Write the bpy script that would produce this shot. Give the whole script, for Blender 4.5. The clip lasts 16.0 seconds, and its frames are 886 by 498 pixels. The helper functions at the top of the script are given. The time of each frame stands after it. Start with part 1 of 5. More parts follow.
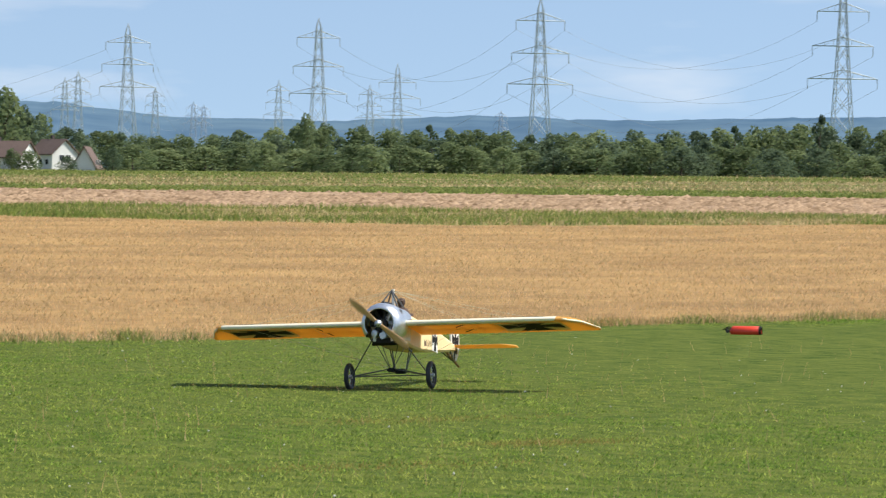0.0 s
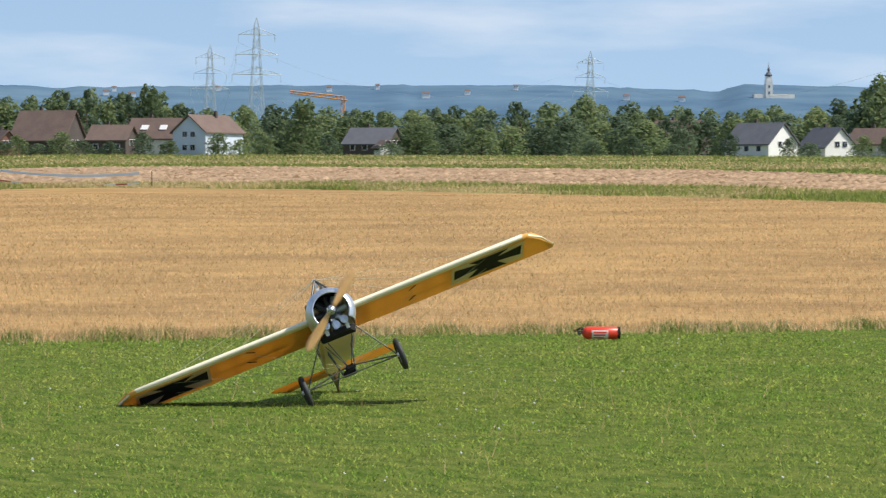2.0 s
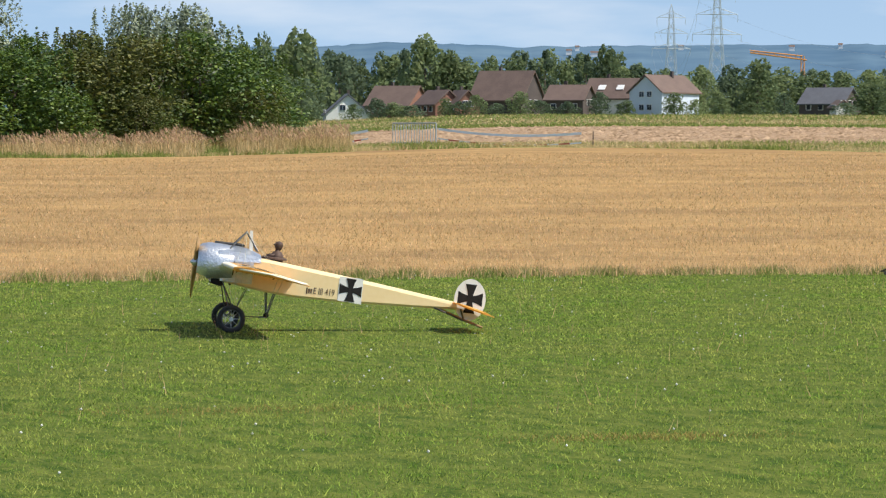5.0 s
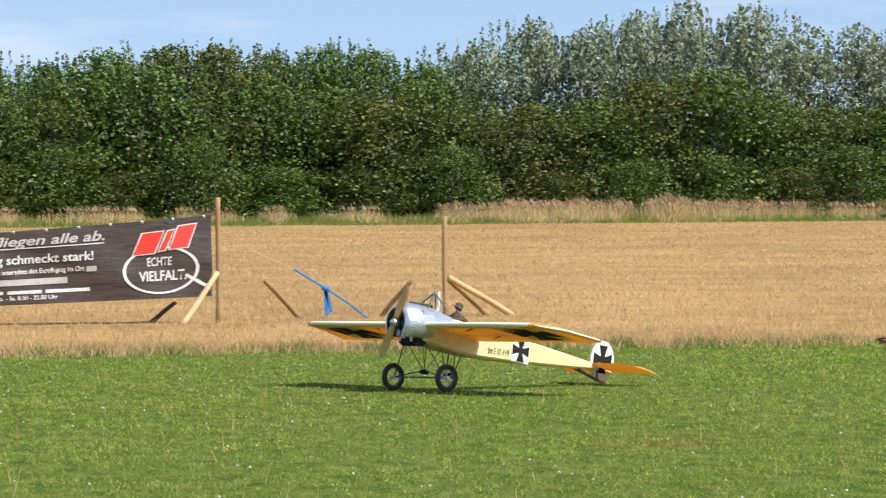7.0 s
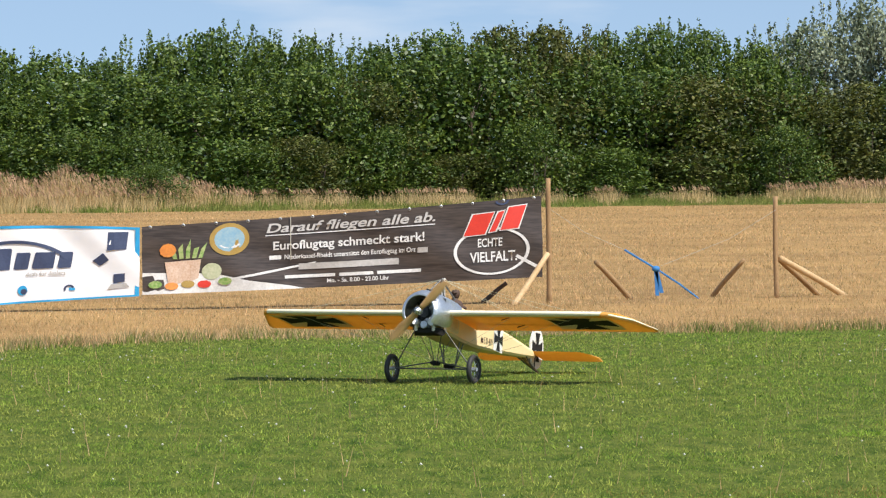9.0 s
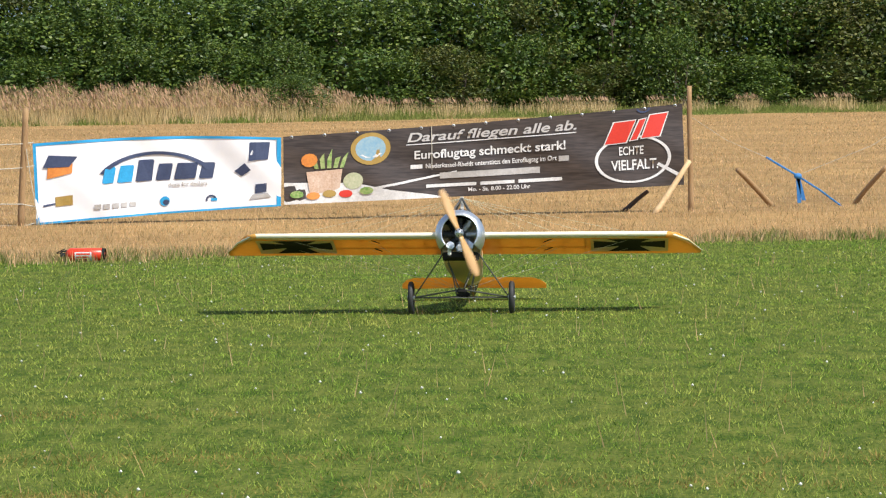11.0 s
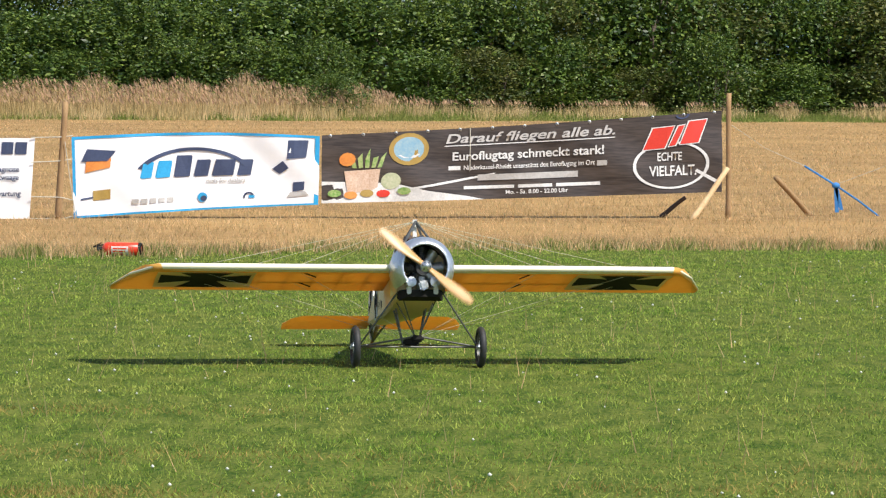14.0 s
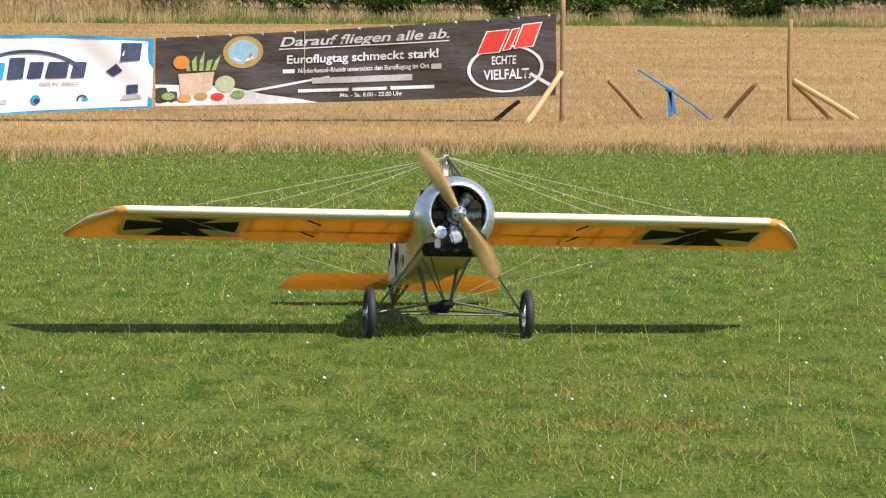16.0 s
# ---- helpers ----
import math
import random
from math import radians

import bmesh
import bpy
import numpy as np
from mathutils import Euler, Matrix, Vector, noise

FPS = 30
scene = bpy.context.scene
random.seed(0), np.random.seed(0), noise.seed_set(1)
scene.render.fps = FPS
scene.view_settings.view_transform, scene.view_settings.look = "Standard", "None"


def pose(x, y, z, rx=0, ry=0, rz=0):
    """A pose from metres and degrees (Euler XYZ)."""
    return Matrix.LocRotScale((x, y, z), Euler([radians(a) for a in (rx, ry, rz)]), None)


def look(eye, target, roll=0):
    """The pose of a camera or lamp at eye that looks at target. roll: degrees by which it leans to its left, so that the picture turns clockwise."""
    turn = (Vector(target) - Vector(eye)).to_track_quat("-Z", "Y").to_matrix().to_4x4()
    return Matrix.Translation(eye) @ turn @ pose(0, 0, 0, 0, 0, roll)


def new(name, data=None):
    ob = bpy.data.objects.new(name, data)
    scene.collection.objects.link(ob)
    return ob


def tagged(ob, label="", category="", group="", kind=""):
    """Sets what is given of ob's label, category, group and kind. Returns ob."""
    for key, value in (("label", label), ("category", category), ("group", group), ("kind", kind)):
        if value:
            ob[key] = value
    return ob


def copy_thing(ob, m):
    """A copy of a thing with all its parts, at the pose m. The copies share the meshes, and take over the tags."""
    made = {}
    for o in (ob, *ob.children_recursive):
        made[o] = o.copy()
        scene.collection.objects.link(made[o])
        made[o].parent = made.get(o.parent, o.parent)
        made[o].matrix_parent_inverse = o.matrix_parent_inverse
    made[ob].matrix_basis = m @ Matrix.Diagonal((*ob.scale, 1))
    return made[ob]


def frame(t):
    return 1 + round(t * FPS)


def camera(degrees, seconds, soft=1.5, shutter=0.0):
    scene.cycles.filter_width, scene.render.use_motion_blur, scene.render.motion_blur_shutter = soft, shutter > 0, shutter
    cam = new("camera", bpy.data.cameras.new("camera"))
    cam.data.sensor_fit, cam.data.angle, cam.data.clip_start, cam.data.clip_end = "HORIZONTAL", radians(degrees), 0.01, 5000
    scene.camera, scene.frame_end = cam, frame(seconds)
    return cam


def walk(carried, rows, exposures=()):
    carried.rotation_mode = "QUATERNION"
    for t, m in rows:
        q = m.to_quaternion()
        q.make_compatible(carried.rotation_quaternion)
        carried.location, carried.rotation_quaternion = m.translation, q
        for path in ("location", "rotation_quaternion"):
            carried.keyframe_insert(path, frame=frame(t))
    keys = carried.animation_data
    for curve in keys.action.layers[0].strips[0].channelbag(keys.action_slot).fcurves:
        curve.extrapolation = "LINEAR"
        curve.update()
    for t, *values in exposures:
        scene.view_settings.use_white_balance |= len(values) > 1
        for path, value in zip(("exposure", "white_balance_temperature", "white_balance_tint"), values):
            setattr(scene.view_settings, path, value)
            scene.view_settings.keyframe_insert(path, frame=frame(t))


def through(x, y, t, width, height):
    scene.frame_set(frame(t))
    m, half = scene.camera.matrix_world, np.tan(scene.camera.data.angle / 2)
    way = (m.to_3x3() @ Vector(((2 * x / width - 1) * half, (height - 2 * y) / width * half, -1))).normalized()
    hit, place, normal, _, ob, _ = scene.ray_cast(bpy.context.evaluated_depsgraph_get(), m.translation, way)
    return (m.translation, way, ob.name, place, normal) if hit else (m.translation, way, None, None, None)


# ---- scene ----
# The camera stands on the flying field and pans after the model aircraft.
cam = camera(12.78, 16.0, soft=1.2, shutter=0.08)

CAM = [
    (0, 2.0, 8.7, 38.481, -0.417, 0.588),
    (0.5, 2.0, 8.7, 34.627, -1.177, 0.189),
    (1, 2.0, 8.7, 31.743, -1.029, 0.126),
    (1.5, 2.0, 8.7, 29.565, -0.809, 0.139),
    (2, 2.0, 8.7, 25.854, -0.684, 0.170),
    (2.5, 2.0, 8.7, 23.488, -0.602, -0.034),
    (3, 2.0, 8.7, 23.463, -0.924, 0.066),
    (3.2, 2.0, 8.7, 23.087, -1.041, -0.063),
    (5.3, 0, 0, 17.729, -1.297, 0.408),
    (5.5, 0, 0, 16.530, -1.296, 0.435),
    (6, 0, 0, 13.318, -1.235, 0.282),
    (6.5, 0, 0, 9.659, -1.096, -0.475),
    (7, 0, 0, 4.784, -0.418, -0.195),
    (7.5, 0, 0, 1.917, -0.653, -0.463),
    (8, 0, 0, 0.963, -0.455, -0.775),
    (8.5, 0, 0, 1.043, -0.304, -0.558),
    (9, 0, 0, 0.000, -0.674, -0.394),
    (9.5, 0, 0, -0.803, -1.117, -0.416),
    (10, 0, 0, -1.653, -1.466, -0.767),
    (10.2, 0, 0, -1.793, -1.704, -0.865),
    (12.3, 0, 0, -2.963, -2.206, 0.060),
    (12.5, 0, 0, -3.309, -2.320, 0.059),
    (13, 0, 0, -3.849, -2.582, 0.330),
    (13.5, 0, 0, -4.048, -2.853, 0.327),
    (14, 0, 0, -2.585, -1.952, 0.483),
    (14.5, 0, 0, -2.156, -2.296, 0.565),
    (15, 0, 0, -0.972, -2.643, 0.663),
    (15.5, 0, 0, -0.765, -3.154, 0.540),
    (16, 0, 0, -0.169, -3.328, 0.639),
]
walk(cam, [(t, pose(x, y, 1.6, 90 + tilt, 0, -turn) @ pose(0, 0, 0, 0, 0, roll)) for t, x, y, turn, tilt, roll in CAM],
     exposures=[(0, 0.16), (1.0, 0.18), (3.2, 0.08), (5.3, 0.16), (6.5, 0.18), (7.0, 0.30), (7.5, 0.26), (8.5, 0.12), (10.2, 0.10), (12.3, 0.24), (16.0, 0.15)])

# ---- light ----
SUN = Vector((0.62, -0.48, 1.0)).normalized()
world = bpy.data.worlds.new("sky")
scene.world = world
world.use_nodes = True
nt = world.node_tree
sky = nt.nodes.new("ShaderNodeTexSky")
sky.sky_type = "NISHITA"
sky.sun_disc = False
sky.sun_elevation = math.asin(SUN.z)
sky.sun_rotation = math.atan2(SUN.x, SUN.y)
sky.air_density, sky.dust_density, sky.ozone_density = 1.0, 0.5, 1.5
coord, lift = nt.nodes.new("ShaderNodeTexCoord"), nt.nodes.new("ShaderNodeVectorMath")
lift.operation = "ADD"
lift.inputs[1].default_value = (0, 0, 0.15)
nt.links.new(coord.outputs["Generated"], lift.inputs[0])
nt.links.new(lift.outputs[0], sky.inputs["Vector"])
wide, puff, veil, haze = nt.nodes.new("ShaderNodeMapping"), nt.nodes.new("ShaderNodeTexNoise"), nt.nodes.new("ShaderNodeMapRange"), nt.nodes.new("ShaderNodeMix")
wide.inputs["Scale"].default_value = (5, 5, 26)
puff.inputs["Scale"].default_value, puff.inputs["Detail"].default_value = 2.2, 5
veil.inputs["From Min"].default_value, veil.inputs["From Max"].default_value = 0.52, 0.78
veil.inputs["To Min"].default_value, veil.inputs["To Max"].default_value = 0.06, 0.62
haze.data_type = "RGBA"
haze.inputs[7].default_value = (6.0, 6.2, 6.5, 1)
nt.links.new(coord.outputs["Generated"], wide.inputs[0])
nt.links.new(wide.outputs[0], puff.inputs["Vector"])
nt.links.new(puff.outputs["Fac"], veil.inputs["Value"])
nt.links.new(veil.outputs[0], haze.inputs[0])
nt.links.new(sky.outputs[0], haze.inputs[6])
nt.links.new(haze.outputs[2], nt.nodes["Background"].inputs[0])
nt.nodes["Background"].inputs[1].default_value = 0.14
sun = new("sun", bpy.data.lights.new("sun", "SUN"))
sun.data.energy, sun.data.angle, sun.data.color = 5.0, radians(0.53), (1.0, 0.95, 0.86)
sun.matrix_world = look(SUN * 100, (0, 0, 0))
scene.view_settings.exposure = 0.12


# ---- materials ----
def mat(name, c1, c2=None, rough=0.7, metal=0.0, size=6.0, fine=40.0, bump=0.0, spread="", amount=0.35, through=0.0, stretch=(1, 1, 1), spec=0.5):
    """Two tones mixed by coarse and fine noise; spread varies pieces ('island' or 'object'); through lets light pass."""
    m = bpy.data.materials.new(name)
    m.use_nodes = True
    n, l = m.node_tree.nodes, m.node_tree.links
    bsdf = n["Principled BSDF"]
    bsdf.inputs["Roughness"].default_value = rough
    bsdf.inputs["Metallic"].default_value = metal
    bsdf.inputs["Specular IOR Level"].default_value = spec
    c2 = c2 or tuple(v * 0.75 for v in c1)
    tc, mp = n.new("ShaderNodeTexCoord"), n.new("ShaderNodeMapping")
    mp.inputs["Scale"].default_value = stretch
    l.new(tc.outputs["Object"], mp.inputs["Vector"])
    big, small, add = n.new("ShaderNodeTexNoise"), n.new("ShaderNodeTexNoise"), n.new("ShaderNodeMath")
    big.inputs["Scale"].default_value, small.inputs["Scale"].default_value = size, fine
    big.inputs["Detail"].default_value = 4
    for t in (big, small):
        l.new(mp.outputs[0], t.inputs["Vector"])
    add.operation = "ADD"
    l.new(big.outputs["Fac"], add.inputs[0]), l.new(small.outputs["Fac"], add.inputs[1])
    rng = n.new("ShaderNodeMapRange")
    rng.inputs["From Min"].default_value, rng.inputs["From Max"].default_value = 0.75, 1.25
    l.new(add.outputs[0], rng.inputs["Value"])
    mix = n.new("ShaderNodeMix")
    mix.data_type = "RGBA"
    mix.inputs[6].default_value, mix.inputs[7].default_value = (*c1, 1), (*c2, 1)
    l.new(rng.outputs[0], mix.inputs[0])
    out = mix.outputs[2]
    if spread:
        if spread == "island":
            src = n.new("ShaderNodeNewGeometry").outputs["Random Per Island"]
        else:
            src = n.new("ShaderNodeObjectInfo").outputs["Random"]
        hsv, mr = n.new("ShaderNodeHueSaturation"), n.new("ShaderNodeMapRange")
        mr.inputs["To Min"].default_value, mr.inputs["To Max"].default_value = 1 - amount, 1 + amount
        l.new(src, mr.inputs["Value"]), l.new(mr.outputs[0], hsv.inputs["Value"])
        hr = n.new("ShaderNodeMapRange")
        hr.inputs["To Min"].default_value, hr.inputs["To Max"].default_value = 0.5 + 0.04 * amount, 0.5 - 0.04 * amount
        l.new(src, hr.inputs["Value"]), l.new(hr.outputs[0], hsv.inputs["Hue"])
        l.new(out, hsv.inputs["Color"])
        out = hsv.outputs[0]
    l.new(out, bsdf.inputs["Base Color"])
    if bump:
        b = n.new("ShaderNodeBump")
        b.inputs["Strength"].default_value = bump
        b.inputs["Distance"].default_value = 0.02
        l.new(add.outputs[0], b.inputs["Height"]), l.new(b.outputs[0], bsdf.inputs["Normal"])
    if through:
        tr, ms = n.new("ShaderNodeBsdfTranslucent"), n.new("ShaderNodeMixShader")
        ms.inputs[0].default_value = through
        l.new(out, tr.inputs["Color"])
        l.new(bsdf.outputs[0], ms.inputs[1]), l.new(tr.outputs[0], ms.inputs[2])
        l.new(ms.outputs[0], n["Material Output"].inputs["Surface"])
    return m


M = dict(
    lawn=mat("mown_grass", (0.034, 0.072, 0.009), (0.156, 0.174, 0.036), 0.95, size=6.0, fine=42.0, bump=0.6, spec=0.05, stretch=(1, 0.35, 1)),
    stubble=mat("stubble", (0.46, 0.290, 0.120), (0.24, 0.148, 0.066), 0.95, size=0.35, fine=6.0, bump=0.5, spec=0.05, stretch=(0.45, 0.6, 1)),
    rough=mat("rough_grass", (0.15, 0.21, 0.05), (0.27, 0.25, 0.09), 0.95, size=0.12, fine=1.6, bump=0.8, spec=0.02),
    plough=mat("ploughed_soil", (0.47, 0.33, 0.21), (0.17, 0.11, 0.065), 0.95, size=0.4, fine=1.8, bump=1.0, stretch=(0.5, 1.2, 1), spec=0.02),
    crop=mat("green_crop", (0.075, 0.130, 0.028), (0.22, 0.205, 0.075), 0.95, size=0.09, fine=0.7, bump=0.6, stretch=(0.3, 1.5, 1), spec=0.02),
    plain=mat("far_fields", (0.16, 0.21, 0.10), (0.13, 0.17, 0.07), 0.95, size=0.004, fine=0.02, spec=0.02),
    blade=mat("grass_blade", (0.195, 0.335, 0.048), (0.38, 0.41, 0.098), 0.75, size=0.45, fine=4, spread="island", amount=0.6, through=0.4, spec=0.12),
    straw=mat("dry_straw", (0.72, 0.53, 0.27), (0.50, 0.34, 0.155), 0.85, size=0.35, fine=3, spread="island", amount=0.45, through=0.5, stretch=(0.3, 1.2, 1)),
    reed=mat("dry_tall_grass", (0.64, 0.47, 0.25), (0.48, 0.36, 0.15), 0.85, size=0.2, fine=3, spread="island", amount=0.3, through=0.25),
    plume=mat("seed_plume", (0.60, 0.40, 0.25), (0.46, 0.30, 0.18), 0.9, size=0.3, fine=3, spread="island", amount=0.25, through=0.45),
    weed=mat("green_tall_grass", (0.18, 0.25, 0.055), (0.32, 0.315, 0.10), 0.85, size=0.2, fine=3, spread="island", amount=0.4, through=0.45, spec=0.1),
    leaf=mat("hedge_leaf", (0.053, 0.112, 0.014), (0.116, 0.172, 0.024), 0.5, size=0.25, fine=2, spread="island", amount=0.65, through=0.24),
    leaf_warm=mat("turning_leaf", (0.070, 0.112, 0.016), (0.130, 0.125, 0.026), 0.6, size=0.25, fine=0.9, spread="island", amount=0.55, through=0.24),
    leaf_silver=mat("silver_leaf", (0.31, 0.35, 0.24), (0.13, 0.175, 0.085), 0.6, size=0.6, fine=3, spread="island", amount=0.5, through=0.2),
    # both tree belt tones are lightened to stand in for aerial haze
    leaf_far=mat("hazed_tree_leaf", (0.15, 0.21, 0.10), (0.24, 0.28, 0.13), 0.9, size=0.10, fine=0.6, spread="object", amount=0.30, through=0.5, spec=0.05),
    leaf_dark=mat("hazed_dark_tree_leaf", (0.12, 0.165, 0.10), (0.16, 0.21, 0.12), 0.9, size=0.10, fine=0.6, spread="object", amount=0.25, through=0.5, spec=0.05),
    bark=mat("bark", (0.12, 0.09, 0.065), None, 0.9, size=3, fine=20, bump=0.5),
    cream=mat("doped_linen", (0.91, 0.70, 0.38), (0.88, 0.66, 0.34), 0.55, size=2, fine=25, through=0.0, spec=0.3),
    # translucent cream linen; the orange of light passing through is tinted in too
    wing=mat("glow_tinted_linen", (0.90, 0.56, 0.15), (0.84, 0.49, 0.12), 0.5, size=2, fine=25, through=0.48, spec=0.3),
    edge=mat("pale_edge_linen", (0.94, 0.86, 0.64), (0.90, 0.81, 0.58), 0.55, size=3, fine=25),
    white=mat("white_paint", (0.82, 0.80, 0.74), (0.76, 0.74, 0.68), 0.6, size=4, fine=30),
    patch=mat("pale_patch", (0.86, 0.77, 0.54), (0.80, 0.71, 0.49), 0.6, size=4, fine=30, through=0.3),
    black=mat("black_paint", (0.018, 0.017, 0.016), (0.03, 0.028, 0.026), 0.85, size=5, fine=30, spec=0.1),
    metal=mat("engine_turned_aluminium", (0.74, 0.76, 0.78), (0.60, 0.63, 0.66), 0.36, 0.85, size=9, fine=55, bump=0.25),
    dark_metal=mat("dark_steel", (0.10, 0.10, 0.10), (0.05, 0.05, 0.05), 0.45, 0.7, size=8, fine=50),
    tube=mat("painted_steel_tube", (0.16, 0.16, 0.15), (0.10, 0.10, 0.095), 0.4, 0.5, size=8, fine=50),
    wire=mat("rigging_cord", (0.62, 0.60, 0.42), (0.5, 0.48, 0.34), 0.6, size=8, fine=50),
    rubber=mat("tyre_rubber", (0.022, 0.022, 0.022), (0.04, 0.04, 0.04), 0.65, size=10, fine=60),
    prop=mat("varnished_ash", (0.64, 0.39, 0.17), (0.52, 0.29, 0.11), 0.35, size=4, fine=30, stretch=(6, 6, 1)),
    doll=mat("brown_leather", (0.10, 0.055, 0.035), (0.06, 0.035, 0.025), 0.7, size=10, fine=60),
    red=mat("red_enamel", (0.80, 0.06, 0.022), (0.70, 0.045, 0.018), 0.35, size=4, fine=40),
    timber=mat("peeled_pole", (0.42, 0.27, 0.13), (0.30, 0.18, 0.085), 0.85, size=3, fine=24, bump=0.4, stretch=(8, 8, 1)),
    timber_pale=mat("fresh_peeled_pole", (0.66, 0.47, 0.26), (0.54, 0.36, 0.18), 0.8, size=3, fine=24, bump=0.4),
    timber_dark=mat("weathered_plank", (0.13, 0.085, 0.06), (0.09, 0.06, 0.045), 0.9, size=3, fine=24, bump=0.4),
    pvc_dark=mat("dark_print", (0.030, 0.022, 0.019), (0.085, 0.066, 0.057), 0.42, size=1.2, fine=8, stretch=(0.4, 1, 5)),
    pvc_white=mat("white_tarpaulin", (0.90, 0.90, 0.91), (0.84, 0.85, 0.88), 0.45, size=1.0, fine=7),
    print_white=mat("white_print", (0.80, 0.79, 0.77), None, 0.45),
    print_grey=mat("grey_print", (0.40, 0.38, 0.36), (0.52, 0.50, 0.48), 0.45),
    print_title=mat("light_grey_print", (0.56, 0.54, 0.52), (0.48, 0.46, 0.44), 0.45),
    print_red=mat("red_print", (0.70, 0.05, 0.03), (0.62, 0.04, 0.025), 0.45),
    print_blue=mat("blue_print", (0.03, 0.38, 0.72), (0.02, 0.30, 0.60), 0.45),
    print_navy=mat("navy_print", (0.035, 0.05, 0.11), (0.05, 0.07, 0.14), 0.5),
    print_gold=mat("gold_print", (0.42, 0.28, 0.07), (0.34, 0.22, 0.05), 0.5),
    print_orange=mat("orange_print", (0.80, 0.30, 0.06), (0.65, 0.22, 0.05), 0.5),
    print_cabbage=mat("pale_green_print", (0.46, 0.52, 0.30), (0.62, 0.64, 0.46), 0.5, size=9, fine=30),
    print_green=mat("green_print", (0.16, 0.32, 0.06), (0.45, 0.50, 0.22), 0.5, size=9, fine=30),
    print_sky=mat("pale_blue_print", (0.20, 0.38, 0.52), (0.32, 0.46, 0.52), 0.5, size=9, fine=30),
    print_paper=mat("paper_print", (0.74, 0.58, 0.46), (0.58, 0.38, 0.26), 0.5),
    rope=mat("blue_rope", (0.05, 0.25, 0.58), (0.03, 0.16, 0.44), 0.7),
    cord=mat("pale_cord", (0.62, 0.58, 0.48), None, 0.8),
    lattice=mat("galvanised_lattice", (0.48, 0.52, 0.54), (0.38, 0.42, 0.44), 0.6, 0.3, size=0.2, fine=2),
    cable=mat("aluminium_cable", (0.30, 0.33, 0.36), None, 0.6, 0.3),
    render_white=mat("white_render", (0.78, 0.77, 0.74), (0.70, 0.69, 0.66), 0.8, size=0.5, fine=5),
    render_blue=mat("pale_blue_render", (0.60, 0.66, 0.74), (0.54, 0.60, 0.68), 0.8, size=0.5, fine=5),
    brick_red=mat("red_brick", (0.27, 0.13, 0.09), (0.20, 0.10, 0.07), 0.85, size=0.5, fine=6),
    brick_dark=mat("dark_cladding", (0.07, 0.055, 0.05), (0.10, 0.08, 0.07), 0.85, size=0.5, fine=6),
    roof_grey=mat("slate_roof", (0.12, 0.125, 0.14), (0.09, 0.09, 0.10), 0.75, size=0.5, fine=6, bump=0.3),
    roof_brown=mat("brown_roof_tiles", (0.17, 0.115, 0.09), (0.12, 0.08, 0.065), 0.8, size=0.5, fine=6, bump=0.3),
    glass=mat("dark_window_glass", (0.03, 0.035, 0.045), None, 0.1),
    # blue aerial haze over the woods is painted into this colour
    hill=mat("haze_blue_hills", (0.075, 0.135, 0.205), (0.12, 0.19, 0.25), 1.0, size=0.0025, fine=0.012, spec=0.0),
    crane=mat("orange_crane", (0.62, 0.26, 0.07), None, 0.6),
    stone=mat("pale_stone", (0.70, 0.68, 0.62), (0.60, 0.58, 0.52), 0.8, size=0.2, fine=2),
    tape=mat("white_tape", (0.9, 0.9, 0.9), (0.86, 0.86, 0.86), 0.5),
    tape_red=mat("red_tape", (0.65, 0.10, 0.07), None, 0.5),
    zinc=mat("zinc_barrier", (0.50, 0.53, 0.55), (0.42, 0.45, 0.47), 0.45, 0.6),
    lime=mat("lime_marking", (0.40, 0.56, 0.08), (0.30, 0.44, 0.06), 0.8, size=2, fine=20, through=0.3, spec=0.1),
    rust=mat("rusty_dry_grass", (0.38, 0.27, 0.085), (0.30, 0.25, 0.075), 0.85, size=2, fine=20, spread="island", amount=0.3, through=0.3, spec=0.1),
    flower=mat("clover_head", (0.75, 0.75, 0.68), None, 0.8),
)


# ---- helpers for building ----
EYE1 = Vector((2.0, 8.7))          # where the camera stands in the first seconds


def step(a, b, v):
    w = min(1.0, max(0.0, (v - a) / (b - a)))
    return w * w * (3 - 2 * w)


def land(x, y):
    """Height of the ground: level on the airfield, rising gently beyond the stubble."""
    w = step(14, 21, math.degrees(math.atan2(x, y))) if y > 0 else 0.0
    d = math.hypot(x, y)
    e0 = max(d - 50, 0.0)
    e1 = max(math.hypot(x - EYE1.x, y - EYE1.y) - 50, 0.0)
    return (1 - w) * 0.0105 * e0 * e0 / (e0 + 16) + w * 0.0149 * e1 * e1 / (e1 + 16)


def spot(turn, r, eye=(0.0, 0.0)):
    a = radians(turn)
    x, y = eye[0] + r * math.sin(a), eye[1] + r * math.cos(a)
    return Vector((x, y, land(x, y)))


def curve_of(points):
    xs, ys = [p[0] for p in points], [p[1] for p in points]
    return lambda v: float(np.interp(v, xs, ys))


def thing(name, m, label, category, group="", kind=""):
    ob = new(name)
    ob.matrix_world = m
    ob.empty_display_size = 0.1
    return tagged(ob, label, category, group, kind)


def part(name, bm, material, parent=None, label="", smooth=False):
    me = bpy.data.meshes.new(name)
    bm.to_mesh(me)
    bm.free()
    for m in material if isinstance(material, (list, tuple)) else [material]:
        me.materials.append(M[m])
    if smooth:
        me.polygons.foreach_set("use_smooth", [True] * len(me.polygons))
    ob = new(name, me)
    ob.parent = parent
    return tagged(ob, label)


